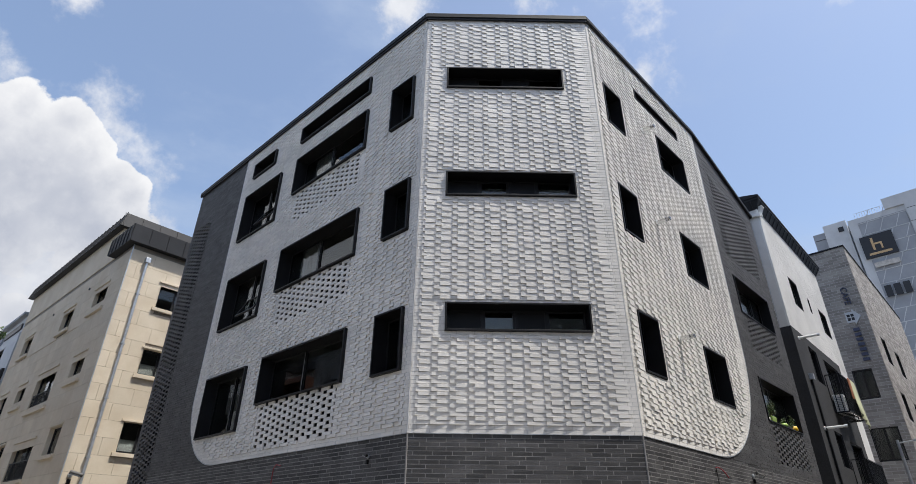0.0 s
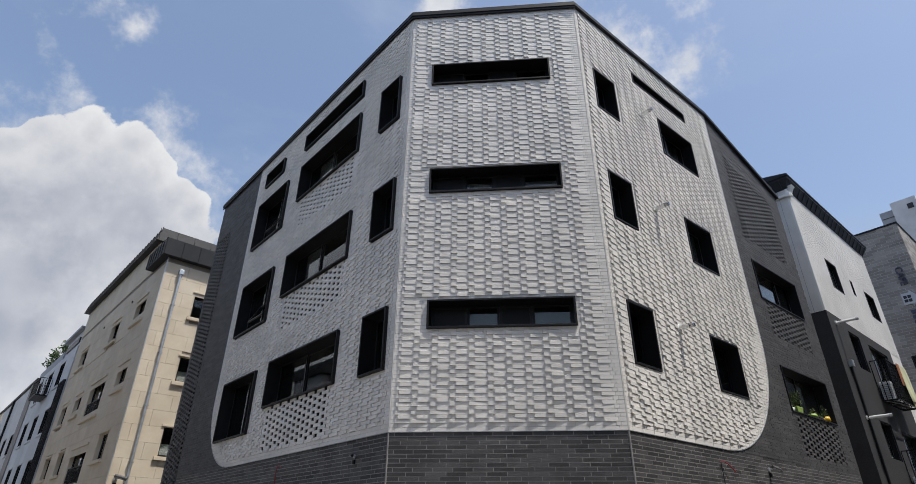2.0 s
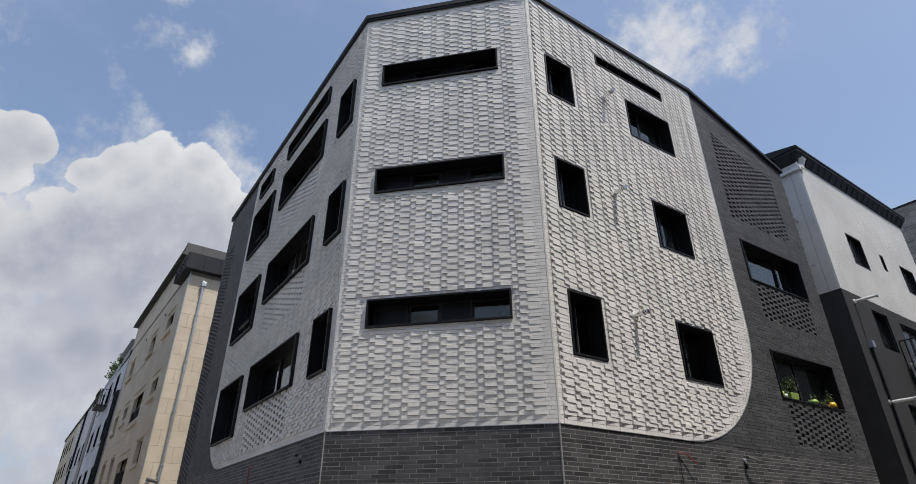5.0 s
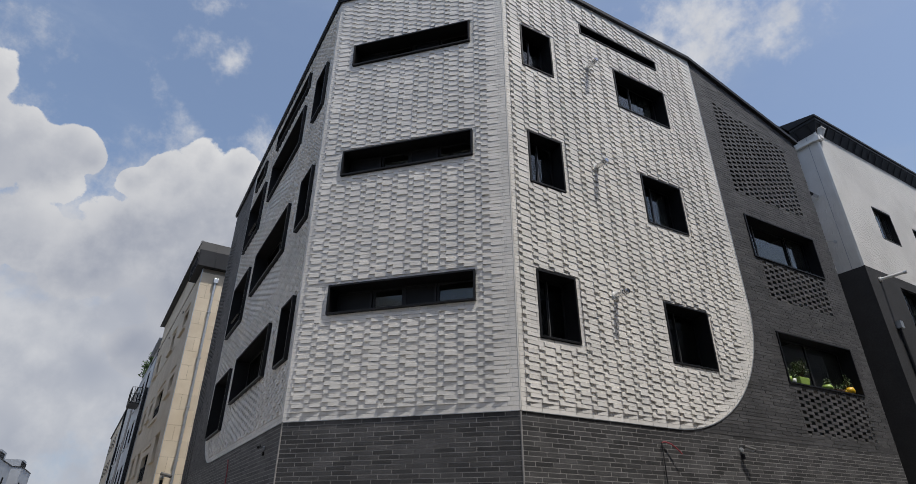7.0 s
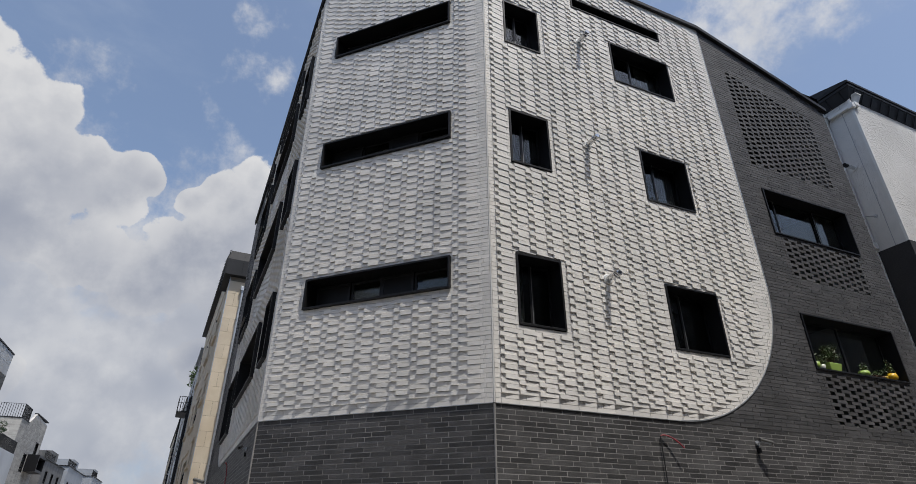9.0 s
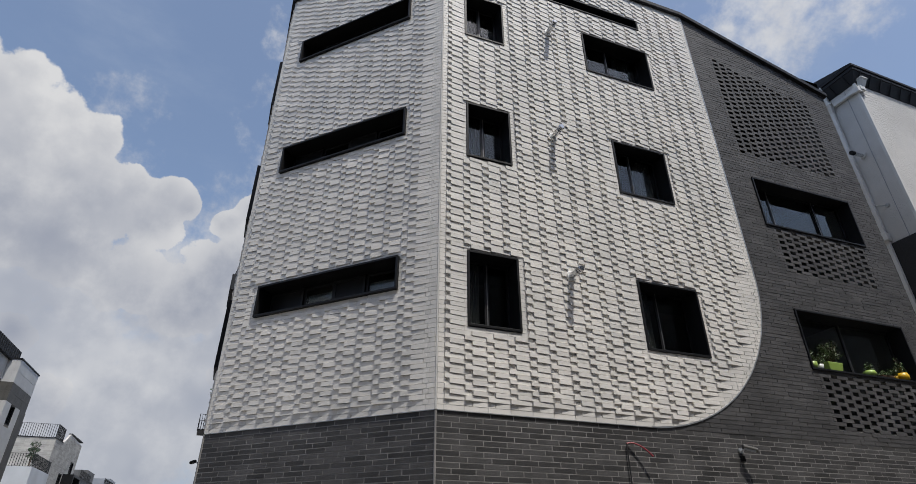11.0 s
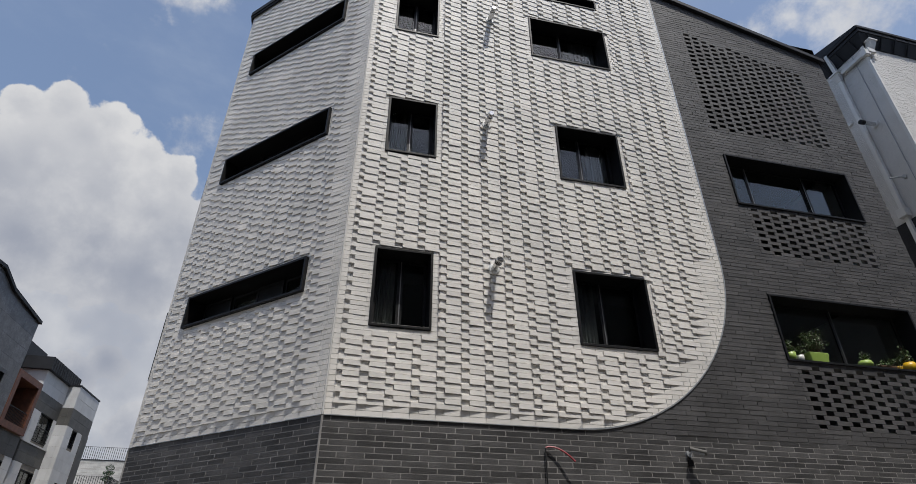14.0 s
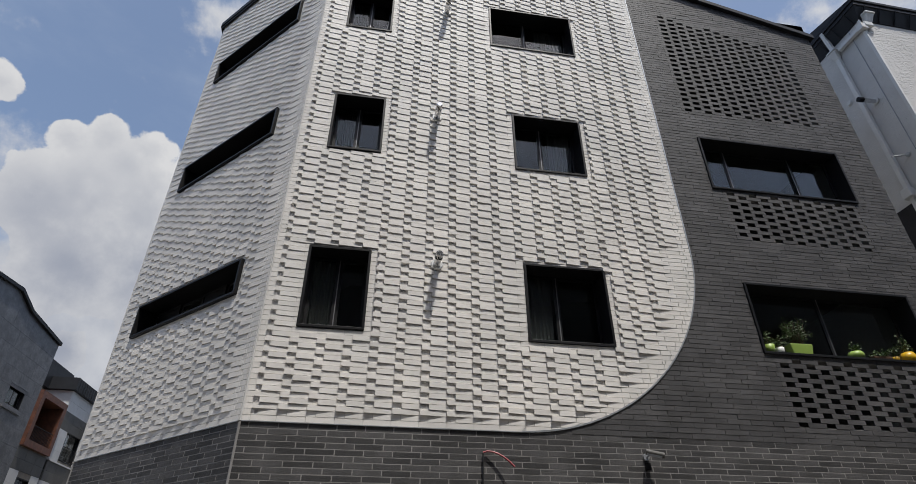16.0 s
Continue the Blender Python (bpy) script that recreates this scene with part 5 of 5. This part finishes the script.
def cafe_building():
    CX, CY, top = -3.64, 36.0, 16.85
    front = [(1.9, 3.2, 10.5, 12.0), (5.6, 7.0, 10.5, 12.0), (1.9, 3.2, 7.5, 9.0), (5.6, 7.0, 7.5, 9.0), (1.9, 3.2, 4.5, 6.0), (5.6, 7.0, 4.5, 6.0)]
    flank = [(7.25, 8.15, 8.4, 9.9), (7.2, 8.4, 5.4, 7.0)]
    h, m, mr, ml, f, r, l = shed("cafe_building", CX, CY, 90, 16.0, 9.0, top, PALE_MORTAR, "grey brick cafe building with wall lettering", front, holes_left=flank)
    ml2 = ml @ pose(0.24, 0, 0)
    lay(f, m, 16.0, 2.0, lambda u: top, front, GREY_BRICK, 0.52, 0.155, 0.022, 0.012, (0.0, 0.5), (0, 8, 9, 15), 100, jitter=0.008)
    lay(l, ml2 @ pose(-0.24, 0, 0), 9.0, 2.0, lambda u: top, [(a + 0.24, c + 0.24, z0, z1) for a, c, z0, z1 in flank], GREY_BRICK, 0.52, 0.155, 0.022, 0.012, (0.0, 0.5), (6, 9, 9, 15), 150, jitter=0.008)
    part("coping", Buf().box(-0.06, 16.06, -0.06, 9.06, top, top + 0.09), COPING, h, m)
    # lettering reads downwards
    board = thing("wall_sign", CX - 0.7, CY - 0.05, 12.4, "slate-blue raised cafe lettering on the brick flank", "sign")
    sx = CX - 0.66
    lettering("letters", "CAFE", 0.44, SIGN_BLUE, Matrix(((0, 1, 0, sx), (0, 0, -1, CY - 0.09), (-1, 0, 0, 13.95), (0, 0, 0, 1))), board)
    b = Buf()
    zc = 12.72
    b.v += [(sx - 0.30, CY - 0.10, zc + 0.30), (sx + 0.06, CY - 0.10, zc + 0.30), (sx + 0.06, CY - 0.10, zc + 0.44), (sx + 0.40, CY - 0.10, zc), (sx + 0.06, CY - 0.10, zc - 0.44), (sx + 0.06, CY - 0.10, zc - 0.30), (sx - 0.30, CY - 0.10, zc - 0.30)]
    b.v += [(x, CY - 0.03, z) for x, y, z in b.v[:7]]
    b.f += [tuple(range(7))[::-1], tuple(range(7, 14))] + [(i, (i + 1) % 7, 7 + (i + 1) % 7, 7 + i) for i in range(7)]
    part("house_shape", b, PALE_PANEL, board, Matrix(), "pale house-shaped sign")
    for dx, dz in ((-0.16, 0.09), (-0.16, -0.11), (0.02, 0.09), (0.02, -0.11)):
        part("house_window", Buf().box(sx + dx - 0.07, sx + dx + 0.07, CY - 0.115, CY - 0.101, zc + dz - 0.075, zc + dz + 0.075), SIGN_SHADE_BLACK, board, Matrix())
    for i in range(7):
        z = 12.02 - i * 0.27
        part("letter_bar", Buf().box(sx - 0.15, sx + 0.15, CY - 0.12, CY - 0.04, z - 0.09, z + 0.07), SIGN_BLUE, board, Matrix())


cafe_building()


# high-rise far off
def tower_block():
    h, m, *_ = shed("tower_block", -12.2, 130.0, 0, 40.0, 20.0, 62.2, PALE_PANEL, "pale grey panelled high-rise block")
    part("stair_wing", Buf().box(-7.2, -0.01, 3.0, 18.0, 0, 62.6), GREY_PANEL, h, m, "grey stepped side wing")
    part("stair_wing", Buf().box(-4.8, -0.5, 2.0, 2.99, 0, 63.6), PALE_PANEL, h, m)
    part("roof_mass", Buf().box(6.7, 40, -0.4, 18.0, 62.2, 64.6), PALE_PANEL, h, m)
    part("pier", Buf().box(9.9, 14.5, -0.5, -0.01, 0, 62.19), PALE_PANEL, h, m)
    part("field", Buf().box(1.6, 9.8, -0.12, -0.01, 0, 61.0), GREY_PANEL, h, m, "blue-grey panel field")
    b = Buf()
    for i in range(22):
        z = 4 + i * 2.7
        b.box(1.6, 9.8, -0.17, -0.121, z, z + 0.14)
        for k in range(3):
            u = 1.9 + 2.7 * k + (i % 2) * 0.9
            b.hexa([(u, -0.17, z), (u + 0.14, -0.17, z), (u + 0.14, -0.121, z), (u, -0.121, z), (u + 1.3, -0.17, z + 2.7), (u + 1.44, -0.17, z + 2.7), (u + 1.44, -0.121, z + 2.7), (u + 1.3, -0.121, z + 2.7)])
    part("panel_rib", b, PALE_PANEL, h, m, kind="stuff")
    b = Buf()
    for i in range(21):
        b.box(-7.0, -0.2, 2.9, 2.99, 3 + i * 2.9, 3.1 + i * 2.9)
        b.box(9.95, 14.4, -0.53, -0.501, 3 + i * 2.9, 3.08 + i * 2.9)
    part("panel_joint", b, NUMBER_GREY, h, m, kind="stuff")
    # black box on the wing in place of a shaded opening
    part("dark_opening", Buf().box(-2.2, -1.2, 1.9, 1.99, 61.2, 62.3), SIGN_SHADE_BLACK, h, m)
    s = thing("roof_sign", -9.0, 129.6, 55, "square black sign panel with a gold emblem", "sign")
    part("board", Buf().box(-11.3, -5.8, 129.5, 129.87, 52.8, 57.6), SIGN_SHADE_BLACK, s, Matrix())
    part("emblem_stem", Buf().box(-9.6, -9.2, 129.42, 129.49, 54.3, 56.9), SIGN_GOLD, s, Matrix())
    part("emblem_arch", Buf().box(-9.19, -7.9, 129.42, 129.49, 55.4, 55.75).box(-8.2, -7.9, 129.42, 129.49, 54.3, 55.39), SIGN_GOLD, s, Matrix())
    part("name_bar", Buf().box(-10.5, -6.7, 129.42, 129.49, 53.3, 53.75), SIGN_GOLD, s, Matrix())
    n = thing("block_sign", -8.0, 129.6, 45, "row of dark number bars on the tower", "sign")
    for i in range(3):
        part("number_bar", Buf().box(-10.2 + i * 1.5, -9.1 + i * 1.5, 129.35, 129.49, 44.3, 46.6), SIGN_SHADE_BLACK, n, Matrix())
    part("name_bar", Buf().box(-10.3, -6.2, 129.35, 129.49, 50.6, 51.6), PALE_MORTAR, n, Matrix())
    b = Buf()
    for i in range(12):
        b.box(1.5 + i * 0.45, 1.56 + i * 0.45, -0.1, -0.04, 62.2, 63.3)
    b.box(1.5, 6.6, -0.1, -0.04, 63.3, 63.36)
    part("roof_rail", b, PALE_PANEL, h, m)


tower_block()


# houses on the other side of the street
def granite_house():
    def top(u):
        pts = [(0, 12.3), (11.5, 13.50), (12.9, 13.02), (16.5, 12.70)]
        for (a, za), (c, zc) in zip(pts, pts[1:]):
            if u <= c:
                return za + (zc - za) * (u - a) / (c - a)
        return pts[-1][1]
    holes = [(13.7, 15.1, 8.92, 9.88), (8.0, 9.4, 8.92, 9.88), (13.6, 15.0, 5.8, 7.0)]
    h, m, mr, ml, f, r, l = shed("granite_house", -12.0, -5.5, 180, 16.25, 9.0, top, GRANITE, "speckled grey granite house with a black gable edge", holes, breaks=(11.5, 12.9))
    lay(f, m, 16.25, 0.0, top, holes, GRANITE, 1.5, 0.75, 0.008, 0.025, (0.0, 0.5), (9, 16.5, 5, 13), 60, "stone_panel")
    surrounds(h, m, holes, GRANITE, 0.06)
    b = Buf()
    us = [0, 11.5, 12.9, 16.3]
    for a, c in zip(us, us[1:]):
        za, zc = top(a), top(c)
        b.hexa([(a, -0.14, za - 0.02), (c, -0.14, zc - 0.02), (c, 0.3, zc - 0.02), (a, 0.3, za - 0.02), (a, -0.14, za + 0.14), (c, -0.14, zc + 0.14), (c, 0.3, zc + 0.14), (a, 0.3, za + 0.14)])
    part("verge", b, COPING, h, m, "black metal roof edge")


def two_tone_house():
    holes = [(1.1, 3.1, 8.5, 10.1), (1.1, 3.1, 5.2, 6.9)]
    h, m, mr, ml, f, r, l = shed("two_tone_house", -35.2, -7.3, 180, 4.4, 9.0, 12.35, STONE_JOINT, "white and umber panelled house with a black roof", holes)
    for z0, z1, material in ((11.15, 12.35, WHITE_PANEL), (10.1, 11.15, DARK_PANEL), (8.3, 10.1, WHITE_PANEL), (7.2, 8.3, DARK_PANEL), (2.0, 7.2, WHITE_PANEL)):
        lay(f, m, 4.4, z0, lambda u: z1, holes, material, 1.3, (z1 - z0) / round((z1 - z0) / 0.62), 0.01, 0.03, (0.0,), (0, 0, 0, 0), 0, "panel")
        lay(l, ml, 9.0, z0, lambda u: z1, [], material, 1.3, (z1 - z0) / round((z1 - z0) / 0.62), 0.01, 0.03, (0.0,), (0, 0, 0, 0), 0, "panel")
    part("ledge", Buf().box(0.0, 4.4, -0.09, -0.031, 8.27, 8.34), WHITE_PANEL, h, m)
    part("recessed_wall", Buf().box(-3.3, -0.04, 1.6, 9.0, 0, 12.35), GREY_BRICK, h, m, "pale rough stone wall set back")
    part("roof_band", Buf().box(-0.3, 4.5, -0.25, 9.2, 12.351, 13.1), SEAM_METAL, h, m, "black standing-seam roof band")
    part("roof_band", Buf().box(-3.6, -0.301, 1.3, 9.2, 12.351, 13.1), SEAM_METAL, h, m)
    ribs(h, m, -0.28, 4.45, -0.25, 12.36, 13.09, 0.35, SEAM_METAL)
    part("penthouse", Buf().box(-3.3, 2.6, 1.5, 8.0, 13.101, 14.1), SEAM_METAL, h, m, "black metal roof storey")
    railing("railing", h, m, 1.15, 3.05, -0.06, 8.55, 9.3, 0.14)
    # timber-framed bay beside it
    holes_b = [(1.0, 2.4, 5.2, 6.9)]
    bay, mb, *_, fb, rb, lb = shed("timber_bay", -31.45, -7.2, 180, 3.3, 6.0, 8.35, STONE_JOINT, "white and umber panelled bay under a brown timber balcony frame", holes_b)
    for z0, z1, material in ((7.2, 8.3, DARK_PANEL), (2.0, 7.2, WHITE_PANEL)):
        lay(fb, mb, 3.3, z0, lambda u: z1, holes_b, material, 1.1, (z1 - z0) / round((z1 - z0) / 0.62), 0.01, 0.03, (0.0,), (0, 0, 0, 0), 0, "panel")
        lay(lb, mb @ pose(0, 6.0, 0, 0, 0, -90), 6.0, z0, lambda u: z1, [], material, 1.1, (z1 - z0) / round((z1 - z0) / 0.62), 0.01, 0.03, (0.0,), (0, 0, 0, 0), 0, "panel")
    part("timber_frame", Buf().ring(0.1, 3.2, 8.36, 11.3, -0.2, 1.45, 0.34), RUST, bay, mb, "brown timber-clad balcony frame")
    # black sheet at the back stands in for the balcony's shade
    part("dark_recess", Buf().box(0.445, 2.855, 1.2, 1.3, 8.705, 10.955), SIGN_SHADE_BLACK, bay, mb)
    railing("railing", bay, mb, 0.45, 2.85, -0.1, 8.71, 9.5, 0.14)
    # second volume steps forward
    holes2 = [(1.0, 1.9, 8.75, 9.85), (1.0, 1.9, 5.6, 6.9)]
    h2, m2, mr2, ml2, f2, r2, l2 = shed("two_tone_wing", -38.8, -6.6, 180, 3.9, 8.0, 12.4, STONE_JOINT, "white and umber panelled house wing", holes2)
    for z0, z1, material in ((11.0, 12.4, WHITE_PANEL), (9.9, 11.0, DARK_PANEL), (6.0, 9.9, WHITE_PANEL), (2.0, 6.0, WHITE_PANEL)):
        lay(f2, m2, 3.9, z0, lambda u: z1, holes2, material, 1.3, (z1 - z0) / round((z1 - z0) / 0.62), 0.01, 0.03, (0.0,), (0, 0, 0, 0), 0, "panel")
        lay(l2, ml2, 8.0, z0, lambda u: z1, [], material, 1.3, (z1 - z0) / round((z1 - z0) / 0.62), 0.01, 0.03, (0.0,), (0, 0, 0, 0), 0, "panel")
    part("coping", Buf().box(-0.06, 3.96, -0.06, 8.06, 12.41, 12.5), COPING, h2, m2)
    part("corner_band", Buf().box(2.8, 3.9, -0.06, -0.031, 2.0, 9.9), DARK_PANEL, h2, m2, "umber vertical panel band")


def small_pine(x, y, z, size):
    f = thing("clipped_pine", x, y, z, "clipped ornamental pine with cloud-shaped tufts", "tree")
    rnd = random.Random(11)
    m = WORLD_OF[f] @ Matrix.Diagonal((size, size, size, 1)) @ WORLD_OF[f].inverted()
    part("trunk", Buf().tube((x, y, z), (x + 0.1, y, z + 1.3), 0.07, 0.04, 8).tube((x + 0.1, y, z + 1.3), (x, y + 0.05, z + 2.3), 0.04, 0.02, 8), BARK, f, m)
    b = Buf()
    for cx, cz, r in ((0.0, 2.4, 0.38), (-0.45, 1.9, 0.34), (0.42, 1.75, 0.36), (-0.35, 1.35, 0.36), (0.4, 1.15, 0.3), (-0.75, 0.95, 0.28)):
        for i in range(170):
            d = Vector((rnd.gauss(0, 1), rnd.gauss(0, 1), rnd.gauss(0, 0.62))).normalized()
            p = Vector((x + cx, y, z + cz)) + Vector((d.x * r, d.y * r, d.z * r * 0.62)) * (0.75 + 0.35 * rnd.random())
            q = (d + Vector((rnd.gauss(0, 0.5), rnd.gauss(0, 0.5), rnd.gauss(0.2, 0.4)))).normalized() * 0.15
            w = q.cross(Vector((rnd.gauss(0, 1), rnd.gauss(0, 1), 0.3))).normalized() * 0.035
            b.quad(tuple(p), tuple(p + q * 0.5 + w), tuple(p + q), tuple(p + q * 0.5 - w))
    part("crown", b, PINE, f, m, kind="stuff")


def pale_brick_house():
    holes = [(5.4, 6.9, 8.2, 10.1), (9.2, 10.8, 10.4, 11.8)]

    def top(u):
        return 13.0 if u < 3.4 else (13.0 + (u - 3.4) * 0.6 if u < 5.7 else 14.38 - (u - 5.7) * 0.05)

    h, m, mr, ml, f, r, l = shed("pale_brick_house", -72.5, -11.9, 180, 12.0, 12.0, top, PALE_MORTAR, "pale brick house with a roof terrace railing", holes, breaks=(3.4, 5.7))
    lay(f, m, 12.0, 4.0, top, holes, PALE_BRICK, 0.8, 0.2, 0.02, 0.012, (0.0, 0.5), (0, 0, 0, 0), 0)
    lay(l, ml, 12.0, 4.0, lambda u: 13.0, [], PALE_BRICK, 0.8, 0.2, 0.02, 0.012, (0.0, 0.5), (0, 0, 0, 0), 0)
    railing("terrace_rail", h, m, 0.0, 3.3, 0.1, 13.02, 14.5, 0.22, 0.02)
    railing("terrace_rail", h, ml, 0.0, 11.9, 0.1, 13.02, 14.5, 0.22, 0.02)
    part("coping", Buf().box(-0.06, 3.3, -0.06, 12.0, 13.001, 13.1), COPING, h, m)
    part("coping", Buf().box(5.7, 12.06, -0.06, 0.3, 14.39, 14.5), COPING, h, m)
    part("timber_box", Buf().ring(7.2, 11.0, 8.4, 10.2, -1.2, -0.03, 0.25), BLACK_METAL, h, m, "dark projecting balcony box")
    low = thing("terrace", -68.0, -14.0, 0, "low roof terrace with a black railing", "terrace")
    part("deck", Buf().box(-72.2, -65.8, -22.0, -11.4, 0, 9.3), PALE_PANEL, low, Matrix())
    railing("railing", low, side(-65.8, -11.5, 180), 0, 6.3, 0, 9.3, 10.5, 0.22, 0.02)
    railing("railing", low, side(-65.9, -22.0, 90), 0, 10.4, 0, 9.3, 10.5, 0.22, 0.02)
    small_pine(-67.6, -12.2, 9.3, 0.95)


def far_houses():
    for x, y, w, top, wall, label in ((-88.0, -11.6, 14.0, 10.6, SMOKE_BRICK, "grey brick house with glass balcony rails"), (-105.0, -11.6, 16.0, 11.4, GREY_PANEL, "grey panelled house at the end of the street"), (-124.0, -10.5, 14.0, 11.6, GREY_PANEL, "grey house at the end of the street")):
        holes = [(2 + 4.2 * i, 3.5 + 4.2 * i, z, z + 1.5) for i in range(int(w // 4.6)) for z in (5.0, 7.9)]
        h, m, mr, ml, *_ = shed("street_house", x, y, 180, w, 9.0, top, wall, label, holes, holes_left=[(2.0, 3.5, 7.2, 8.8), (5.2, 6.5, 7.2, 8.8)])
        part("coping", Buf().box(-0.1, w + 0.1, -0.1, 9.1, top, top + 0.12), COPING, h, m)
        railing("roof_rail", h, m, 0.3, w * 0.5, 0.3, top + 0.12, top + 1.1, 0.25, 0.015)
        part("roof_hut", Buf().box(w * 0.55, w * 0.9, 1.0, 5.0, top + 0.121, top + 1.9), wall, h, m)


def street_row():
    """Houses that follow the beige building down the street."""
    holes = [(1.5 + 3.6 * i, 2.9 + 3.6 * i, z, z + 1.5) for i in range(3) for z in (4.3, 7.3, 10.2)]
    x, y = bx - (LB + 12.9) * ux, by - (LB + 12.9) * uy - 0.05
    h, m, mr, *_ = shed("white_row_house", x, y, BG, 12.6, 9.0, 12.2, PALE_PANEL, "white panelled row house with iron balconies", holes)
    surrounds(h, m, holes, PALE_PANEL, 0.06)
    part("fin", Buf().box(11.35, 12.5, -0.14, -0.01, 0, 10.1), SEAM_METAL, h, m, "black ribbed metal fin")
    ribs(h, m, 11.4, 12.45, -0.14, 0.2, 10.0, 0.22, SEAM_METAL)
    part("roof_storey", Buf().box(8.2, 12.55, 0.1, 8.0, 12.2, 13.25), PALE_PANEL, h, m)
    part("dark_louvre", Buf().box(8.6, 12.2, 0.02, 0.099, 12.5, 12.85), SIGN_SHADE_BLACK, h, m)
    part("coping", Buf().box(8.0, 12.7, -0.15, 8.2, 13.25, 13.42), GREY_PANEL, h, m)
    part("planter_wall", Buf().box(0.0, 8.1, 0.02, 0.3, 12.2, 12.8), GREY_PANEL, h, m)
    cage = railing("balcony", h, m, 4.9, 7.3, -0.7, 10.0, 11.1, 0.16, 0.014)
    for u in (4.9, 7.3):
        railing("side_rail", cage, m @ pose(u, -0.02, 0, 0, 0, -90), 0.0, 0.66, 0.0, 10.0, 11.1, 0.16, 0.014)
    part("balcony_floor", Buf().box(4.9, 7.3, -0.7, -0.02, 9.93, 9.99), BLACK_METAL, cage, m)
    for u, s in ((2.0, 5), (4.5, 6), (7.0, 8)):
        rnd = random.Random(s)
        f = thing("roof_shrub", 0, 0, 0, "leafy green shrub on a roof edge", "shrub", "shrubs on the roof edge")
        mm = m @ Matrix.Translation((u, 0.15, 12.8))
        f.matrix_basis = mm
        WORLD_OF[f] = mm
        leaf, stem = leaf_cloud(rnd, 260, 0.8, 1.1, 0.16, 0.0)
        part("foliage", leaf, LEAF, f, kind="stuff")
        part("stem", stem, BARK, f)
    holes = [(1.5 + 3.6 * i, 2.9 + 3.6 * i, z, z + 1.5) for i in range(4) for z in (4.3, 7.3)]
    x, y = bx - (LB + 30.0) * ux, by - (LB + 30.0) * uy
    h, m, *_ = shed("grey_row_house", x, y, BG, 16.6, 9.0, 12.4, WHITE_PANEL, "pale row house down the street", holes)
    part("coping", Buf().box(-0.1, 16.7, -0.12, 9.0, 12.4, 12.6), COPING, h, m)
    surrounds(h, m, holes, WHITE_PANEL, 0.06)
    part("downpipe", Buf().box(6.2, 6.5, -0.16, -0.01, 0.2, 12.39), BLACK_METAL, h, m, "black square downpipe")
    part("brick_pier", Buf().box(14.4, 16.5, -0.08, -0.01, 0, 12.39), GREY_BRICK, h, m, "grey brick corner pier")
    holes = [(1.5 + 3.6 * i, 2.9 + 3.6 * i, z, z + 1.5) for i in range(4) for z in (4.3, 7.3, 10.0)]
    x, y = bx - (LB + 47.2) * ux, by - (LB + 47.2) * uy
    h, m, *_ = shed("beige_row_house", x, y, BG, 16.6, 9.0, 12.5, BEIGE_STONE, "beige stone row house at the end of the street", holes)
    part("coping", Buf().box(-0.1, 16.7, -0.12, 9.0, 12.5, 12.62), COPING, h, m)


def unseen_facing_houses():
    """Plain unseen houses added behind the camera; they close the crossing and shape window reflections."""
    # tall dark block, sized so the sunny wall's panes reflect no sky
    shed("facing_house", 7.2, 54.0, -90, 54.0, 9.0, 15.5, DARK_BRICK, "added unseen dark block that darkens the window reflections")
    shed("facing_house", 12.0, -9.0, 180, 18.0, 9.0, 12.5, WHITE_PANEL, "pale panelled house across the crossing")


def street_lamp():
    f = thing("street_lamp", -2.9, 26.0, 0, "slim galvanised street lamp pole with a short arm", "street lamp")
    part("pole", Buf().tube((-2.9, 26, 0), (-2.9, 26, 5.0), 0.06, 0.045, 14), GALV, f, Matrix())
    part("arm", Buf().tube((-2.9, 26, 4.9), (-2.3, 26, 4.95), 0.025, n=10), GALV, f, Matrix())
    part("lamp_head", Buf().box(-2.45, -2.05, 25.93, 26.07, 4.90, 4.99), GALV, f, Matrix(), bevel=0.02)
    part("base_plate", Buf().tube((-2.9, 26, 0), (-2.9, 26, 0.03), 0.14, n=14), GALV, f, Matrix())


street_lamp()
granite_house()
two_tone_house()
pale_brick_house()
far_houses()
street_row()
unseen_facing_houses()
